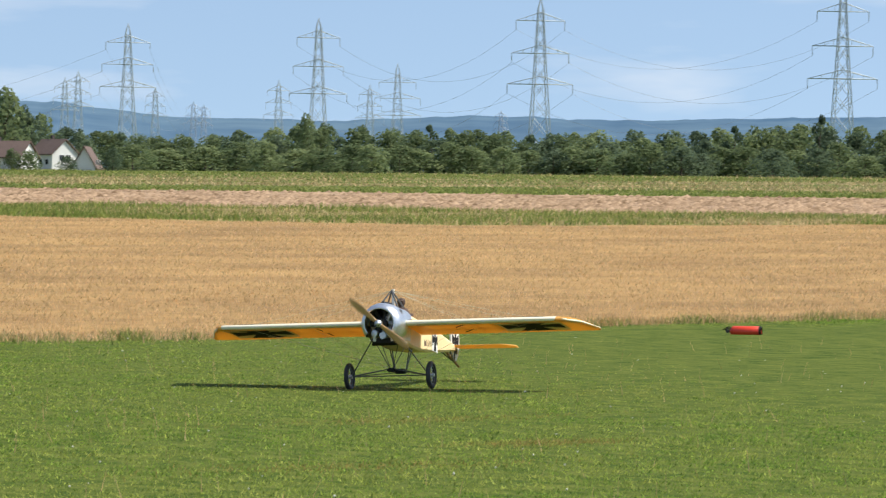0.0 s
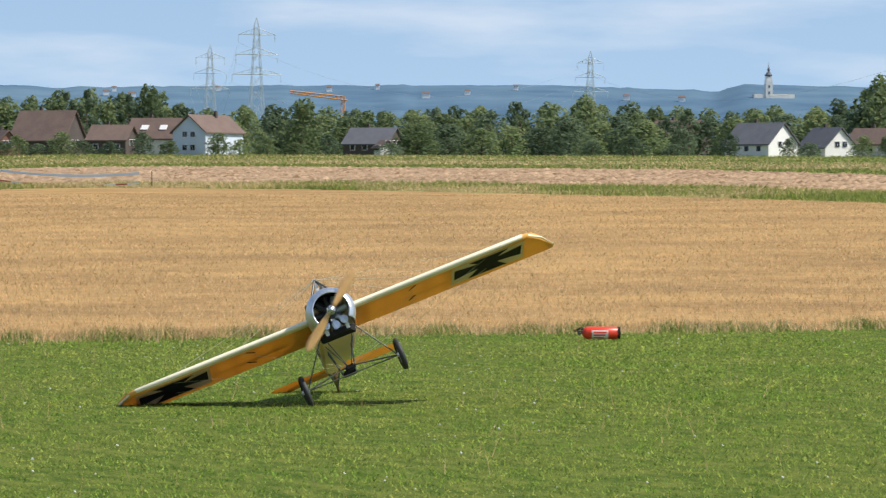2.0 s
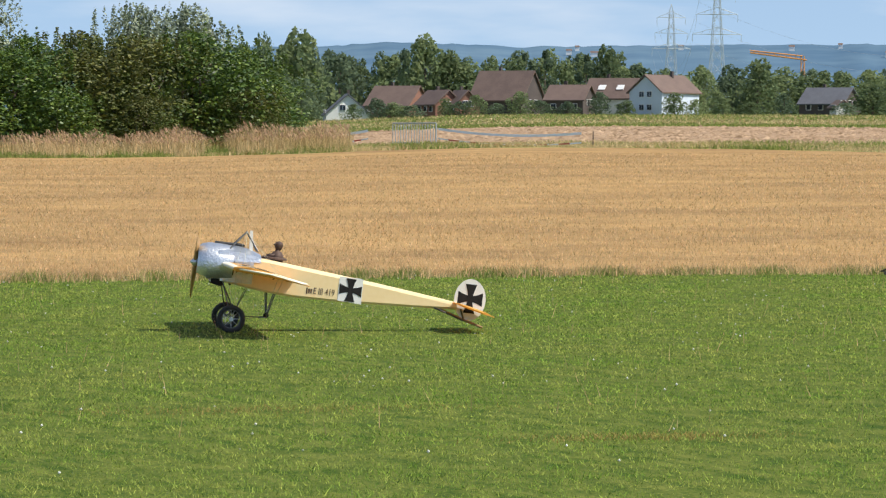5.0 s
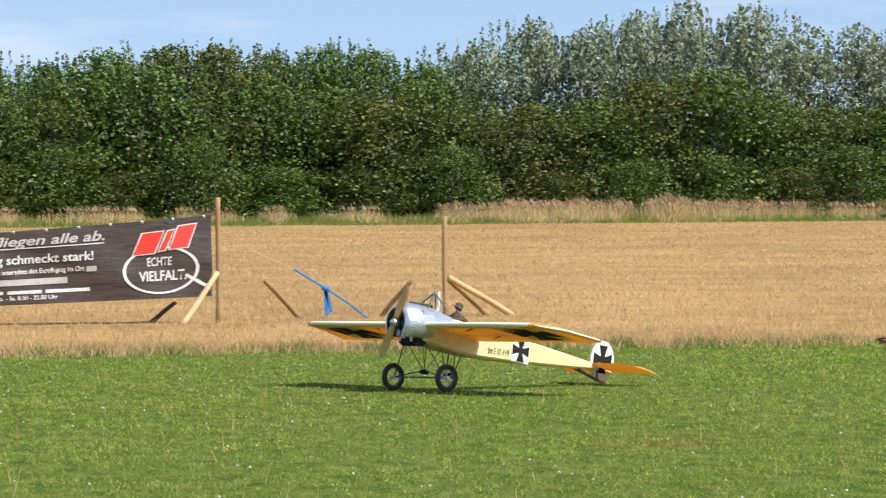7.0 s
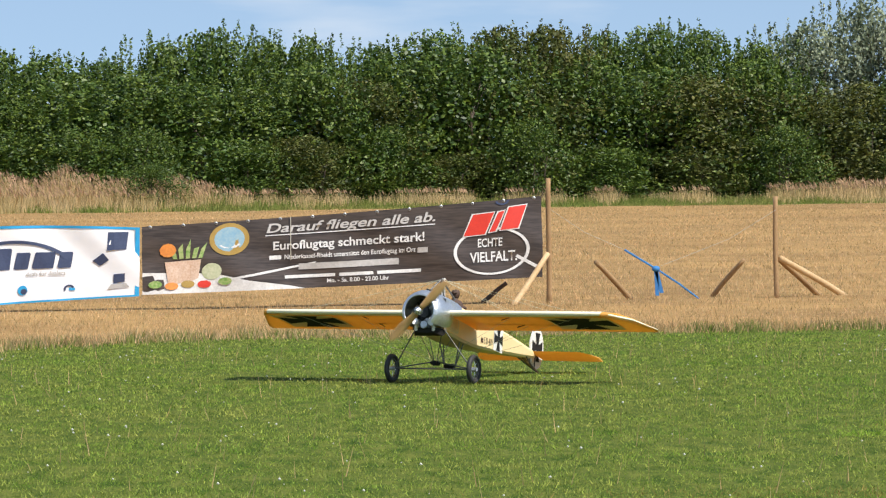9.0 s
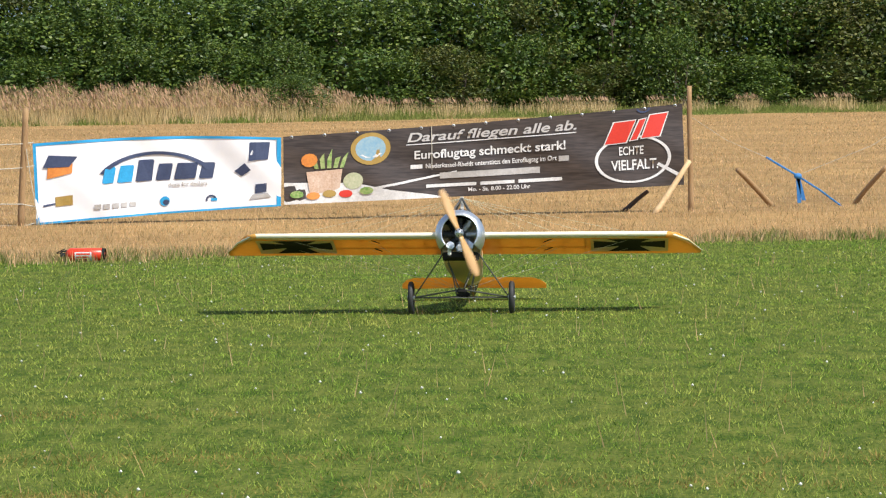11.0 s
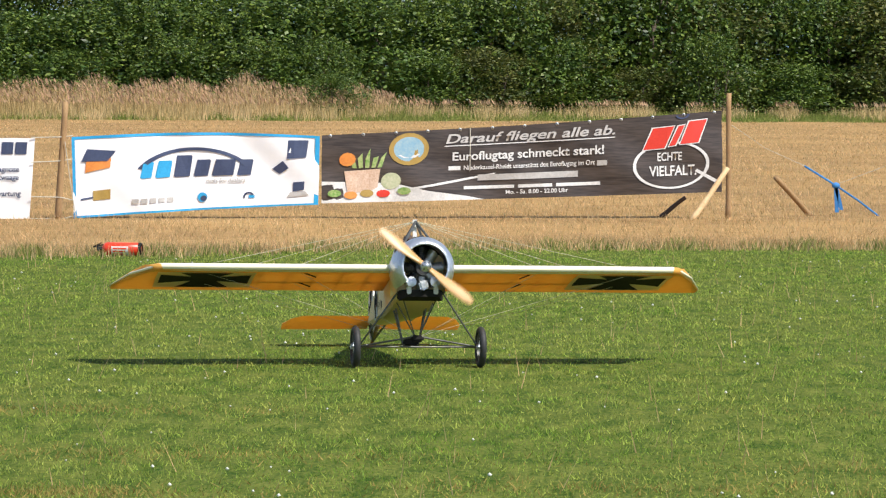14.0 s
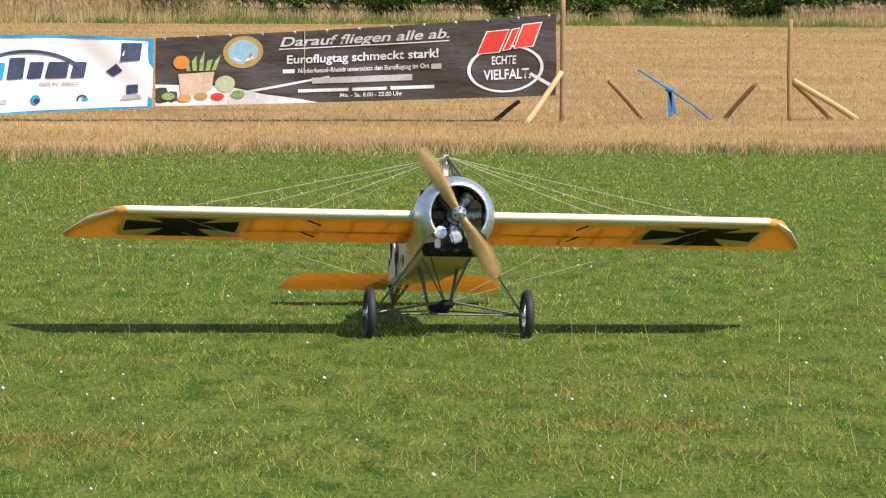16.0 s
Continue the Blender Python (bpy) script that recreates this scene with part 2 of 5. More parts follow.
def raw(name, verts, faces, material, parent=None, label="", smooth=False):
    """A mesh from arrays: verts (n, 3), faces (k, 3 or 4)."""
    me = bpy.data.meshes.new(name)
    v, f = np.asarray(verts, np.float32), np.asarray(faces, np.int32)
    me.vertices.add(len(v))
    me.vertices.foreach_set("co", v.ravel())
    me.loops.add(f.size)
    me.loops.foreach_set("vertex_index", f.ravel())
    me.polygons.add(len(f))
    me.polygons.foreach_set("loop_start", np.arange(0, f.size, f.shape[1], dtype=np.int32))
    me.update(calc_edges=True)
    me.materials.append(M[material])
    if smooth:
        me.polygons.foreach_set("use_smooth", [True] * len(me.polygons))
    ob = new(name, me)
    ob.parent = parent
    return tagged(ob, label)


def box(bm, size, at=(0, 0, 0), turn=(0, 0, 0), bevel=0.0):
    r = bmesh.ops.create_cube(bm, size=1, matrix=pose(*at, *turn) @ Matrix.Diagonal((*size, 1)))
    if bevel:
        es = list({e for v in r["verts"] for e in v.link_edges})
        bmesh.ops.bevel(bm, geom=es, offset=bevel, segments=2, affect="EDGES")
    return bm


def rod(bm, a, b, r, r2=None, sides=8):
    a, b = Vector(a), Vector(b)
    q = (b - a).to_track_quat("Z", "Y").to_matrix().to_4x4()
    bmesh.ops.create_cone(bm, cap_ends=True, segments=sides, radius1=r, radius2=r if r2 is None else r2, depth=(b - a).length,
                          matrix=Matrix.Translation((a + b) / 2) @ q)
    return bm


def loft(bm, rings, close=True, caps=True):
    """Skin rings of equally many points."""
    rows = [[bm.verts.new(p) for p in ring] for ring in rings]
    n = len(rows[0])
    for r0, r1 in zip(rows, rows[1:]):
        for i in range(n if close else n - 1):
            j = (i + 1) % n
            bm.faces.new((r0[i], r0[j], r1[j], r1[i]))
    if caps and close:
        bm.faces.new(rows[0][::-1])
        bm.faces.new(rows[-1])
    return bm


def lathe(bm, profile, sides=32, axis="x", centre=(0, 0, 0), arc=(0, 360)):
    """Spin (along, radius) pairs about an axis."""
    full = abs(arc[1] - arc[0]) >= 360
    n = sides if full else sides + 1
    rings = []
    for k in range(n):
        a = radians(arc[0] + (arc[1] - arc[0]) * k / sides)
        ring = []
        for s, r in profile:
            c, d = r * math.cos(a), r * math.sin(a)
            p = {"x": (s, d, c), "y": (c, s, d), "z": (c, d, s)}[axis]
            ring.append(Vector(p) + Vector(centre))
        rings.append(ring)
    if full:
        rings.append(rings[0])
    rows = [[bm.verts.new(p) for p in ring] for ring in rings]
    for r0, r1 in zip(rows, rows[1:]):
        for i in range(len(profile) - 1):
            try:
                bm.faces.new((r0[i], r0[i + 1], r1[i + 1], r1[i]))
            except ValueError:
                pass
    bmesh.ops.remove_doubles(bm, verts=bm.verts, dist=1e-5)
    bmesh.ops.recalc_face_normals(bm, faces=bm.faces)
    return bm


# ---- ground ----
EDGE = curve_of([(-180, 60), (-60, 42), (-30, 41), (-9.7, 43.6), (-6.5, 44.4), (-3.3, 47.2), (0, 47.6), (6.2, 49.4), (11, 51), (16.5, 53), (22, 56), (27, 58), (32.6, 61), (41, 72), (60, 85), (180, 60)])
FAR = curve_of([(-180, 150), (-30, 170), (-10, 178), (-5, 181), (0, 190), (5, 196), (10, 204), (16.5, 220), (20, 230), (23, 226), (26, 210), (29, 195), (31.5, 178), (35, 170), (38, 166), (43, 178), (60, 190), (180, 150)])
STRIP = curve_of([(-180, 180), (-30, 200), (10, 232), (16, 240), (18, 242), (23, 250), (29, 241), (31, 222), (43, 204), (60, 215), (180, 180)])
PLOUGH = curve_of([(-180, 182), (-30, 202), (10, 234), (16, 242), (18, 400), (23, 430), (29, 398), (32, 330), (43, 316), (60, 320), (180, 182)])


def build_ground():
    turns = np.concatenate([np.arange(-180, -16, 4.0), np.arange(-16, 50, 0.2), np.arange(50, 180.1, 4.0)])
    zones = [(6, "lawn"), (22, "stubble"), (6, "rough"), (8, "plough"), (10, "crop"), (8, "plain")]
    bm_v, faces, slots = [], [], []
    for a in turns:
        w1, w2 = noise.noise((a * 0.9, 0, 0)), noise.noise((a * 3.1, 7, 0))
        e = EDGE(a) + 0.5 * w1 + 0.35 * w2
        stops = [2.0, e, FAR(a) + 1.5 * w1, STRIP(a) + 3 * w2, PLOUGH(a) + 4 * w1, 1100 + 40 * w1, 4900]
        for (n, _), r0, r1 in zip(zones, stops, stops[1:]):
            for k in range(n):
                r = r0 * (r1 / r0) ** (k / n)
                s, c = math.sin(radians(a)), math.cos(radians(a))
                z = land(r * s, r * c)
                if r > 30:
                    z += 0.03 * min(1, (r - 30) / 60) * noise.noise((r * s * 0.4, r * c * 0.4, 3))
                bm_v.append((r * s, r * c, z))
        s, c = math.sin(radians(a)), math.cos(radians(a))
        bm_v.append((4900 * s, 4900 * c, land(1600 * s, 1600 * c)))
    per = sum(n for n, _ in zones) + 1
    for i in range(len(turns) - 1):
        k = 0
        for slot, (n, _) in enumerate(zones):
            for _ in range(n):
                a0, a1 = i * per + k, (i + 1) * per + k
                faces.append((a0, a0 + 1, a1 + 1, a1))
                slots.append(slot)
                k += 1
    centre = len(bm_v)
    bm_v.append((0, 0, 0))
    ob = raw("ground", bm_v, faces, "lawn", smooth=True)
    me = ob.data
    for _, key in zones[1:]:
        me.materials.append(M[key])
    me.polygons.foreach_set("material_index", slots)
    # far land stays below the hills
    co = np.empty(len(me.vertices) * 3, np.float32)
    me.vertices.foreach_get("co", co)
    co = co.reshape(-1, 3)
    d = np.hypot(co[:, 0], co[:, 1])
    co[:, 2] = np.minimum(co[:, 2], 13.5 + 0 * d)
    me.vertices.foreach_set("co", co.ravel())
    bm = bmesh.new()
    rim = [bm.verts.new((2.0 * math.sin(radians(a)), 2.0 * math.cos(radians(a)), 0)) for a in turns[:-1:1]]
    bm.faces.new(rim[::-1])
    part("turf_underfoot", bm, "lawn", ob)
    return tagged(ob, "mown airfield grass, golden stubble field, ploughed strip and green crop", "ground", kind="structure")


ground = build_ground()


def blades(name, places, heights, widths, lean, material, label, category="grass"):
    """Many single blades, each one triangle, as one mesh."""
    rng = np.random.default_rng(len(places))
    p = np.asarray(places, float)
    n = len(p)
    z = np.array([land(x, y) for x, y in p]) if n < 200000 else 0.0
    if n >= 200000:
        z = np.zeros(n)
        far = np.hypot(p[:, 0], p[:, 1]) > 49
        z[far] = [land(x, y) for x, y in p[far]]
    a = rng.uniform(0, 2 * np.pi, n)
    tip = rng.normal(0, 1, (n, 2)) * (lean * heights)[:, None]
    w = widths[:, None] * np.stack([np.cos(a), np.sin(a)], 1)
    v = np.empty((n, 3, 3))
    v[:, 0, :2], v[:, 1, :2], v[:, 2, :2] = p - w, p + w, p + tip
    v[:, 0, 2] = v[:, 1, 2] = z - 0.005
    v[:, 2, 2] = z + heights
    ob = raw(name, v.reshape(-1, 3), np.arange(3 * n).reshape(-1, 3), material)
    return tagged(ob, label, category, kind="stuff")


def fan(n, turn0, turn1, r0, r1, eye=(0, 0), power=2.0, seed=1):
    """Random places in a ring sector; power 2 spreads them evenly, less crowds the near ones."""
    rng = np.random.default_rng(seed)
    a = np.radians(rng.uniform(turn0, turn1, n))
    r = (r0 ** power + rng.uniform(0, 1, n) * (r1 ** power - r0 ** power)) ** (1 / power)
    return np.stack([eye[0] + r * np.sin(a), eye[1] + r * np.cos(a)], 1)


def polar(p):
    return np.degrees(np.arctan2(p[:, 0], p[:, 1])), np.hypot(p[:, 0], p[:, 1])


def build_lawn():
    rng = np.random.default_rng(5)
    p = fan(1750000, -13.5, 48, 12.5, 74, (0, 0), 1.15, 2)
    a, r = polar(p)
    keep = (r < np.interp(a, np.arange(-30, 61), [EDGE(t) for t in range(-30, 61)]) + 0.2) & (r > np.interp(a, [8, 14, 24, 30], [12.5, 17.5, 17.5, 24]))
    p, r = p[keep], r[keep]
    clump = np.sin(p[:, 0] * 1.9 + 2 * np.sin(p[:, 1] * 0.7)) * np.sin(p[:, 1] * 2.3 + 1.5 * np.sin(p[:, 0] * 1.1)) * 0.6
    tuft = np.sin(p[:, 0] * 13 + 3 * np.sin(p[:, 1] * 2.9)) * np.sin(p[:, 1] * 8 + 3 * np.sin(p[:, 0] * 3.7))
    h = rng.uniform(0.007, 0.026, len(p)) * (1 + 0.4 * clump + 0.35 * tuft)
    keep = rng.uniform(-1.5, 1.0, len(p)) < 0.7 * tuft + 0.5 * clump + 0.4
    p, h, r = p[keep], h[keep], r[keep]
    blades("lawn_blades", p, h, 0.00015 * r * rng.uniform(0.5, 1.5, len(p)), 0.75, "blade", "short mown green grass blades of the airfield")
    # single taller stalks and seed heads
    q = np.concatenate([fan(900, -13.5, 7, 13, 46, (0, 0), 2, 12), fan(1300, 5, 46, 19, 56, (1, 4), 2, 13)])
    a, r = polar(q)
    q = q[r < np.interp(a, np.arange(-30, 61), [EDGE(t) for t in range(-30, 61)])]
    blades("stray_stalks", q, rng.uniform(0.08, 0.22, len(q)), np.full(len(q), 0.003), 0.25, "straw", "stray pale seed stalks standing in the lawn")
    # fringe along the edge
    tr = rng.uniform(-14, 48, 60000)
    rr = np.array([EDGE(t) for t in tr]) + rng.normal(0.25, 0.55, len(tr))
    p = np.stack([rr * np.sin(np.radians(tr)), rr * np.cos(np.radians(tr))], 1)
    g = np.array([noise.noise((t * 1.7, 2, 0)) for t in tr])
    dry = rng.uniform(-0.6, 0.6, len(tr)) + g < 0.14
    h = rng.uniform(0.04, 0.17, len(tr)) * (1 + 0.7 * g)
    blades("dry_fringe", p[dry], h[dry], np.full(dry.sum(), 0.008), 0.35, "straw", "bleached dry grass fringe beside the stubble")
    blades("green_fringe", p[~dry], h[~dry] * 0.7, np.full((~dry).sum(), 0.011), 0.35, "weed", "unmown green grass fringe beside the stubble")


def plumes(places, heights):
    """Feathery seed heads on the tall grass: slim kites that nod one way."""
    rng = np.random.default_rng(71)
    n = len(places)
    foot = np.column_stack([places, [land(x, y) for x, y in places] + heights * 0.86])
    size = rng.uniform(0.16, 0.34, n)
    nod = np.column_stack([-0.35 * size + rng.normal(0, 0.05, n), rng.normal(0, 0.05, n), 0.9 * size])
    a = rng.uniform(0, np.pi, n)
    side = np.column_stack([np.cos(a), np.sin(a), np.zeros(n)]) * 0.045
    v = np.stack([foot, foot + 0.4 * nod + side, foot + nod, foot + 0.4 * nod - side], 1).reshape(-1, 3)
    tagged(raw("grass_plumes", v, np.arange(4 * n).reshape(-1, 4), "plume"), "pinkish feathery seed heads of the tall grass", "grass", kind="stuff")


def build_stubble():
    rng = np.random.default_rng(8)
    p = fan(520000, -13, 48, 43, 205, (0, 0), 0.3, 21)
    a, r = polar(p)
    p, r = p[(r > np.interp(a, np.arange(-30, 61), [EDGE(t) for t in range(-30, 61)]) + 0.2)], r[(r > np.interp(a, np.arange(-30, 61), [EDGE(t) for t in range(-30, 61)]) + 0.2)]
    blades("stubble_stalks", p, rng.uniform(0.03, 0.10, len(p)) * np.interp(r, [60, 200], [1.0, 0.8]), 0.00009 * r, 0.55, "straw", "cut golden stubble stalks", "stubble")
    # grass bank before the hedge and the strip between stubble and plough
    tr = rng.uniform(-14, 17.8, 130000)
    base = np.interp(tr, np.arange(-20, 25, 0.25), [FAR(t) for t in np.arange(-20, 25, 0.25)])
    deep = rng.uniform(0, 13, len(tr))
    rr = base + deep
    p = np.stack([rr * np.sin(np.radians(tr)), rr * np.cos(np.radians(tr))], 1)
    tall = np.interp(tr, [-14, -3.8, -2.9, -1.5, 4, 6, 8, 11, 14, 18], [1.9, 1.9, 0.9, 0.8, 0.75, 1.1, 1.2, 0.9, 1.4, 1.6])
    g = np.array([noise.noise((t * 2.3, 4, 0)) for t in tr])
    g2 = np.array([noise.noise((x * 0.35, y * 0.12, 8)) for x, y in p])
    h = tall * rng.uniform(0.3, 1.0, len(tr)) * (1 + 0.4 * g + 0.35 * g2) * np.interp(deep, [0, 2, 6], [0.18, 0.35, 1.0])
    bias = np.interp(tr, [-14, -4.2, -3.2, -2, 4, 5, 18], [0.25, 0.25, -0.35, -0.15, -0.1, 0.05, 0.1])
    dry = (rng.uniform(-0.4, 0.4, len(tr)) + 0.9 * g + 0.5 * g2 + bias + np.interp(h, [0.15, 0.9], [-0.5, 0.45])) > 0
    blades("tall_dry_grass", p[dry], h[dry], np.full(dry.sum(), 0.022), 0.17, "reed", "tall straw-coloured grass at the foot of the hedge")
    blades("tall_green_grass", p[~dry], h[~dry] * 0.75, np.full((~dry).sum(), 0.026), 0.35, "weed", "rank green grass at the foot of the hedge")
    head = dry & (h > 0.75) & (rng.uniform(0, 1, len(tr)) < 0.30)
    plumes(p[head], h[head])
    tr = rng.uniform(15, 48, 90000)
    lo, hi = np.array([FAR(t) for t in tr]), np.array([STRIP(t) for t in tr])
    rr = lo + rng.uniform(0, 1, len(tr)) * (hi - lo)
    p = np.stack([rr * np.sin(np.radians(tr)), rr * np.cos(np.radians(tr))], 1)
    g = np.array([noise.noise((x * 0.1, y * 0.1, 4)) for x, y in p])
    green = g + rng.uniform(-0.3, 0.3, len(tr)) + np.interp(tr, [22, 27], [-0.3, 0.02]) > 0
    h = rng.uniform(0.05, 0.30, len(tr)) * (1 + 1.3 * g)
    blades("verge_green_grass", p[green], h[green], np.full(green.sum(), 0.035), 0.5, "weed", "unmown green verge between two fields")
    blades("verge_dry_grass", p[~green], h[~green], np.full((~green).sum(), 0.03), 0.5, "reed", "dry yellow grass on the verge between two fields")
    # tufts of the crop beyond the plough
    tr = rng.uniform(17, 48, 90000)
    lo = np.array([PLOUGH(t) for t in tr])
    rr = lo + rng.uniform(0, 1, len(tr)) ** 1.4 * (770 - lo)
    p = np.stack([rr * np.sin(np.radians(tr)), rr * np.cos(np.radians(tr))], 1)
    g = np.array([noise.noise((x * 0.012, y * 0.05, 9)) for x, y in p])
    near = (rr - lo) / (770 - lo)
    dry = g + rng.uniform(-0.3, 0.3, len(tr)) + np.interp(near, [0.0, 0.10, 0.16, 0.4, 0.55, 1.0], [-0.6, -0.5, 0.3, 0.25, -0.2, -0.25]) * np.interp(tr, [27, 33], [0.6, 1.0]) > 0.08
    h = rng.uniform(0.08, 0.34, len(tr)) * (1 + 0.8 * g) * np.interp(near, [0, 0.5, 1], [0.8, 1.0, 1.8])
    blades("crop_tufts", p[~dry], h[~dry], np.full((~dry).sum(), 0.10), 0.6, "weed", "green crop tufts beyond the ploughed strip", "crop")
    blades("dry_crop_tufts", p[dry], h[dry], np.full(dry.sum(), 0.09), 0.6, "reed", "dry yellow tufts in the green crop", "crop")


def build_clods():
    """Clods of the ploughed field, as low facetted lumps."""
    rng = np.random.default_rng(31)
    tr = rng.uniform(17.5, 48, 9000)
    lo, hi = np.array([STRIP(t) for t in tr]) + 1, np.array([PLOUGH(t) for t in tr]) - 2
    rr = lo + rng.uniform(0, 1, len(tr)) ** 1.3 * (hi - lo)
    s = rng.uniform(0.08, 0.30, len(tr))
    v, f = [], []
    for t, r, k in zip(tr, rr, s):
        x, y = r * math.sin(radians(t)), r * math.cos(radians(t))
        z, b = land(x, y) - 0.03, len(v)
        v += [(x - k, y - k * 0.6, z), (x + k, y - k * 0.7, z), (x + k * 0.8, y + k, z), (x - k, y + k, z), (x + k * 0.2, y - k * 0.1, z + k * 0.75)]
        f += [(b, b + 1, b + 4), (b + 1, b + 2, b + 4), (b + 2, b + 3, b + 4), (b + 3, b, b + 4)]
    tagged(raw("soil_clods", v, f, "plough"), "dry crumbly clods turned up by the plough", "soil", kind="stuff")


def build_marks():
    """A lime marking and a few rust-brown dry streaks in the turf."""
    rng = np.random.default_rng(66)

    def cloud(n, x, y, sx, sy):
        return np.stack([x + rng.normal(0, sx, n), y + rng.normal(0, sy, n)], 1)

    p = cloud(130, 2.85, 26.9, 0.10, 0.14)
    blades("lime_mark", p, rng.uniform(0.015, 0.04, len(p)), np.full(len(p), 0.006), 0.8, "lime", "bright lime-green marking on the lawn")
    p = np.concatenate([cloud(800, x, y, 0.40, 0.16) for x, y in ((3.95, 27.95), (8.7, 21.6), (20.3, 30.5), (-1.6, 14.8), (0.8, 15.6), (-2.4, 16.4))] +
                       [cloud(700, x, y, 0.9, 0.22) for x, y in ((-0.6, 14.2), (1.1, 14.6), (0.3, 16.9), (-2.2, 18.3), (1.9, 18.0), (-3.4, 21.0), (2.6, 21.5), (7.2, 24.5), (17.4, 29.0), (21.5, 33.5))])
    blades("dry_streaks", p, rng.uniform(0.012, 0.035, len(p)), np.full(len(p), 0.004), 0.9, "rust", "rust-brown dry streaks in the lawn")


build_lawn()
build_marks()
build_stubble()
build_clods()


# ---- trees and hedge ----
def crown_mesh(name, seed, height, width, leaves, leaf, material, low=0.0, blob=7, spiky=0.0):
    """A crown of many small leaf quads gathered in uneven boughs, with gaps."""
    rng = np.random.default_rng(seed)
    hubs = []
    for k in range(blob):
        f = (k + 0.5) / blob
        z = height * (low + (0.93 - low) * f)
        spread = width * 0.5 * math.sin(math.pi * min(1, 0.25 + 0.72 * f)) * rng.uniform(0.4, 0.95)
        a = k * 2.4 + rng.uniform(0, 1)
        hubs.append((spread * math.cos(a), spread * math.sin(a), z, width * rng.uniform(0.2, 0.33) * (1.15 - 0.5 * f) * (0.95 if blob > 16 else 1.0)))
    hubs = np.array(hubs)
    pick = rng.integers(0, len(hubs), leaves)
    d = rng.normal(0, 1, (leaves, 3))
    d /= np.linalg.norm(d, axis=1)[:, None]
    rad = hubs[pick, 3] * rng.uniform(0.45, 1.05, leaves) ** 0.5
    c = hubs[pick, :3] + d * rad[:, None] * np.array([1, 1, 0.95])
    if spiky:                                            # slender shoots that stand out of the top
        m = rng.uniform(0, 1, leaves) < 0.2
        shoots = 26
        tips = rng.integers(0, shoots, leaves)
        ang, reach = tips * 2.4, width * 0.5 * np.sqrt((tips + 0.5) / shoots)
        up = rng.uniform(0, 1, leaves) ** 1.4
        rise = 0.45 + 0.55 * np.abs(np.sin(tips * 5.1))
        shoot = np.stack([reach * np.cos(ang) + 0.25 * up * np.sin(tips * 3.3), reach * np.sin(ang), height * (0.83 - 0.2 * (reach / width) + 1.1 * spiky * up * rise)], 1)
        c[m] = (shoot + rng.normal(0, 1, (leaves, 3)) * (0.17 * (1 - up) + 0.03)[:, None])[m]
    c[:, 2] = np.maximum(c[:, 2], 0.15)
    n = d + rng.normal(0, 0.7, (leaves, 3))
    n /= np.linalg.norm(n, axis=1)[:, None]
    u = np.cross(n, rng.normal(0, 1, (leaves, 3)))
    u /= np.linalg.norm(u, axis=1)[:, None]
    w = np.cross(n, u)
    s = leaf * rng.uniform(0.6, 1.3, leaves)[:, None]
    if spiky:
        s[m] *= 0.7
    v = np.stack([c - u * s, c - w * s * 0.6, c + u * s, c + w * s * 0.6], 1).reshape(-1, 3)
    me = bpy.data.meshes.new(name)
    me.vertices.add(len(v))
    me.vertices.foreach_set("co", v.astype(np.float32).ravel())
    me.loops.add(4 * leaves)
    me.loops.foreach_set("vertex_index", np.arange(4 * leaves, dtype=np.int32))
    me.polygons.add(leaves)
    me.polygons.foreach_set("loop_start", np.arange(0, 4 * leaves, 4, dtype=np.int32))
    me.update(calc_edges=True)
    me.materials.append(M[material])
    return me, hubs


def tree(name, label, category, seed, height, width, leaves, leaf, material, low=0.15, blob=7, group="", stems=1, spiky=0.0):
    ob = thing(name, Matrix(), label, category, group)
    me, hubs = crown_mesh("crown", seed, height, width, leaves, leaf, material, low, blob, spiky)
    c = new("crown", me)
    c.parent = ob
    bm = bmesh.new()
    rng = random.Random(seed)
    for k in range(stems):
        foot = Vector((rng.uniform(-0.15, 0.15) * width * (stems > 1), rng.uniform(-0.15, 0.15) * width * (stems > 1), -0.2))
        top = Vector((foot.x * 1.6, foot.y * 1.6, height * 0.6))
        rod(bm, foot, top, 0.022 * height / stems ** 0.5, 0.008 * height / stems ** 0.5, 7)
        for x, y, z, r in hubs[k::stems]:
            t = max(0.15, min(0.9, (z - r) / (height * 0.6)))
            rod(bm, foot.lerp(top, t), (x, y, z), 0.007 * height / stems ** 0.5, 0.002 * height, 5)
    part("trunk", bm, "bark", ob)
    return ob


HEDGE_TOP = curve_of([(-16, 270), (-7.8, 268), (-5.5, 262), (-4, 294), (-1.5, 292), (-0.5, 305), (0.5, 316), (1.8, 302), (2.5, 300), (3.8, 292), (4.9, 282), (5.7, 332), (8.2, 356), (9.8, 340), (12.0, 300), (12.9, 280), (13.1, 222), (13.9, 226), (14.5, 262), (15.4, 266), (15.9, 195), (16.3, 195), (17.0, 135), (17.3, 90)])


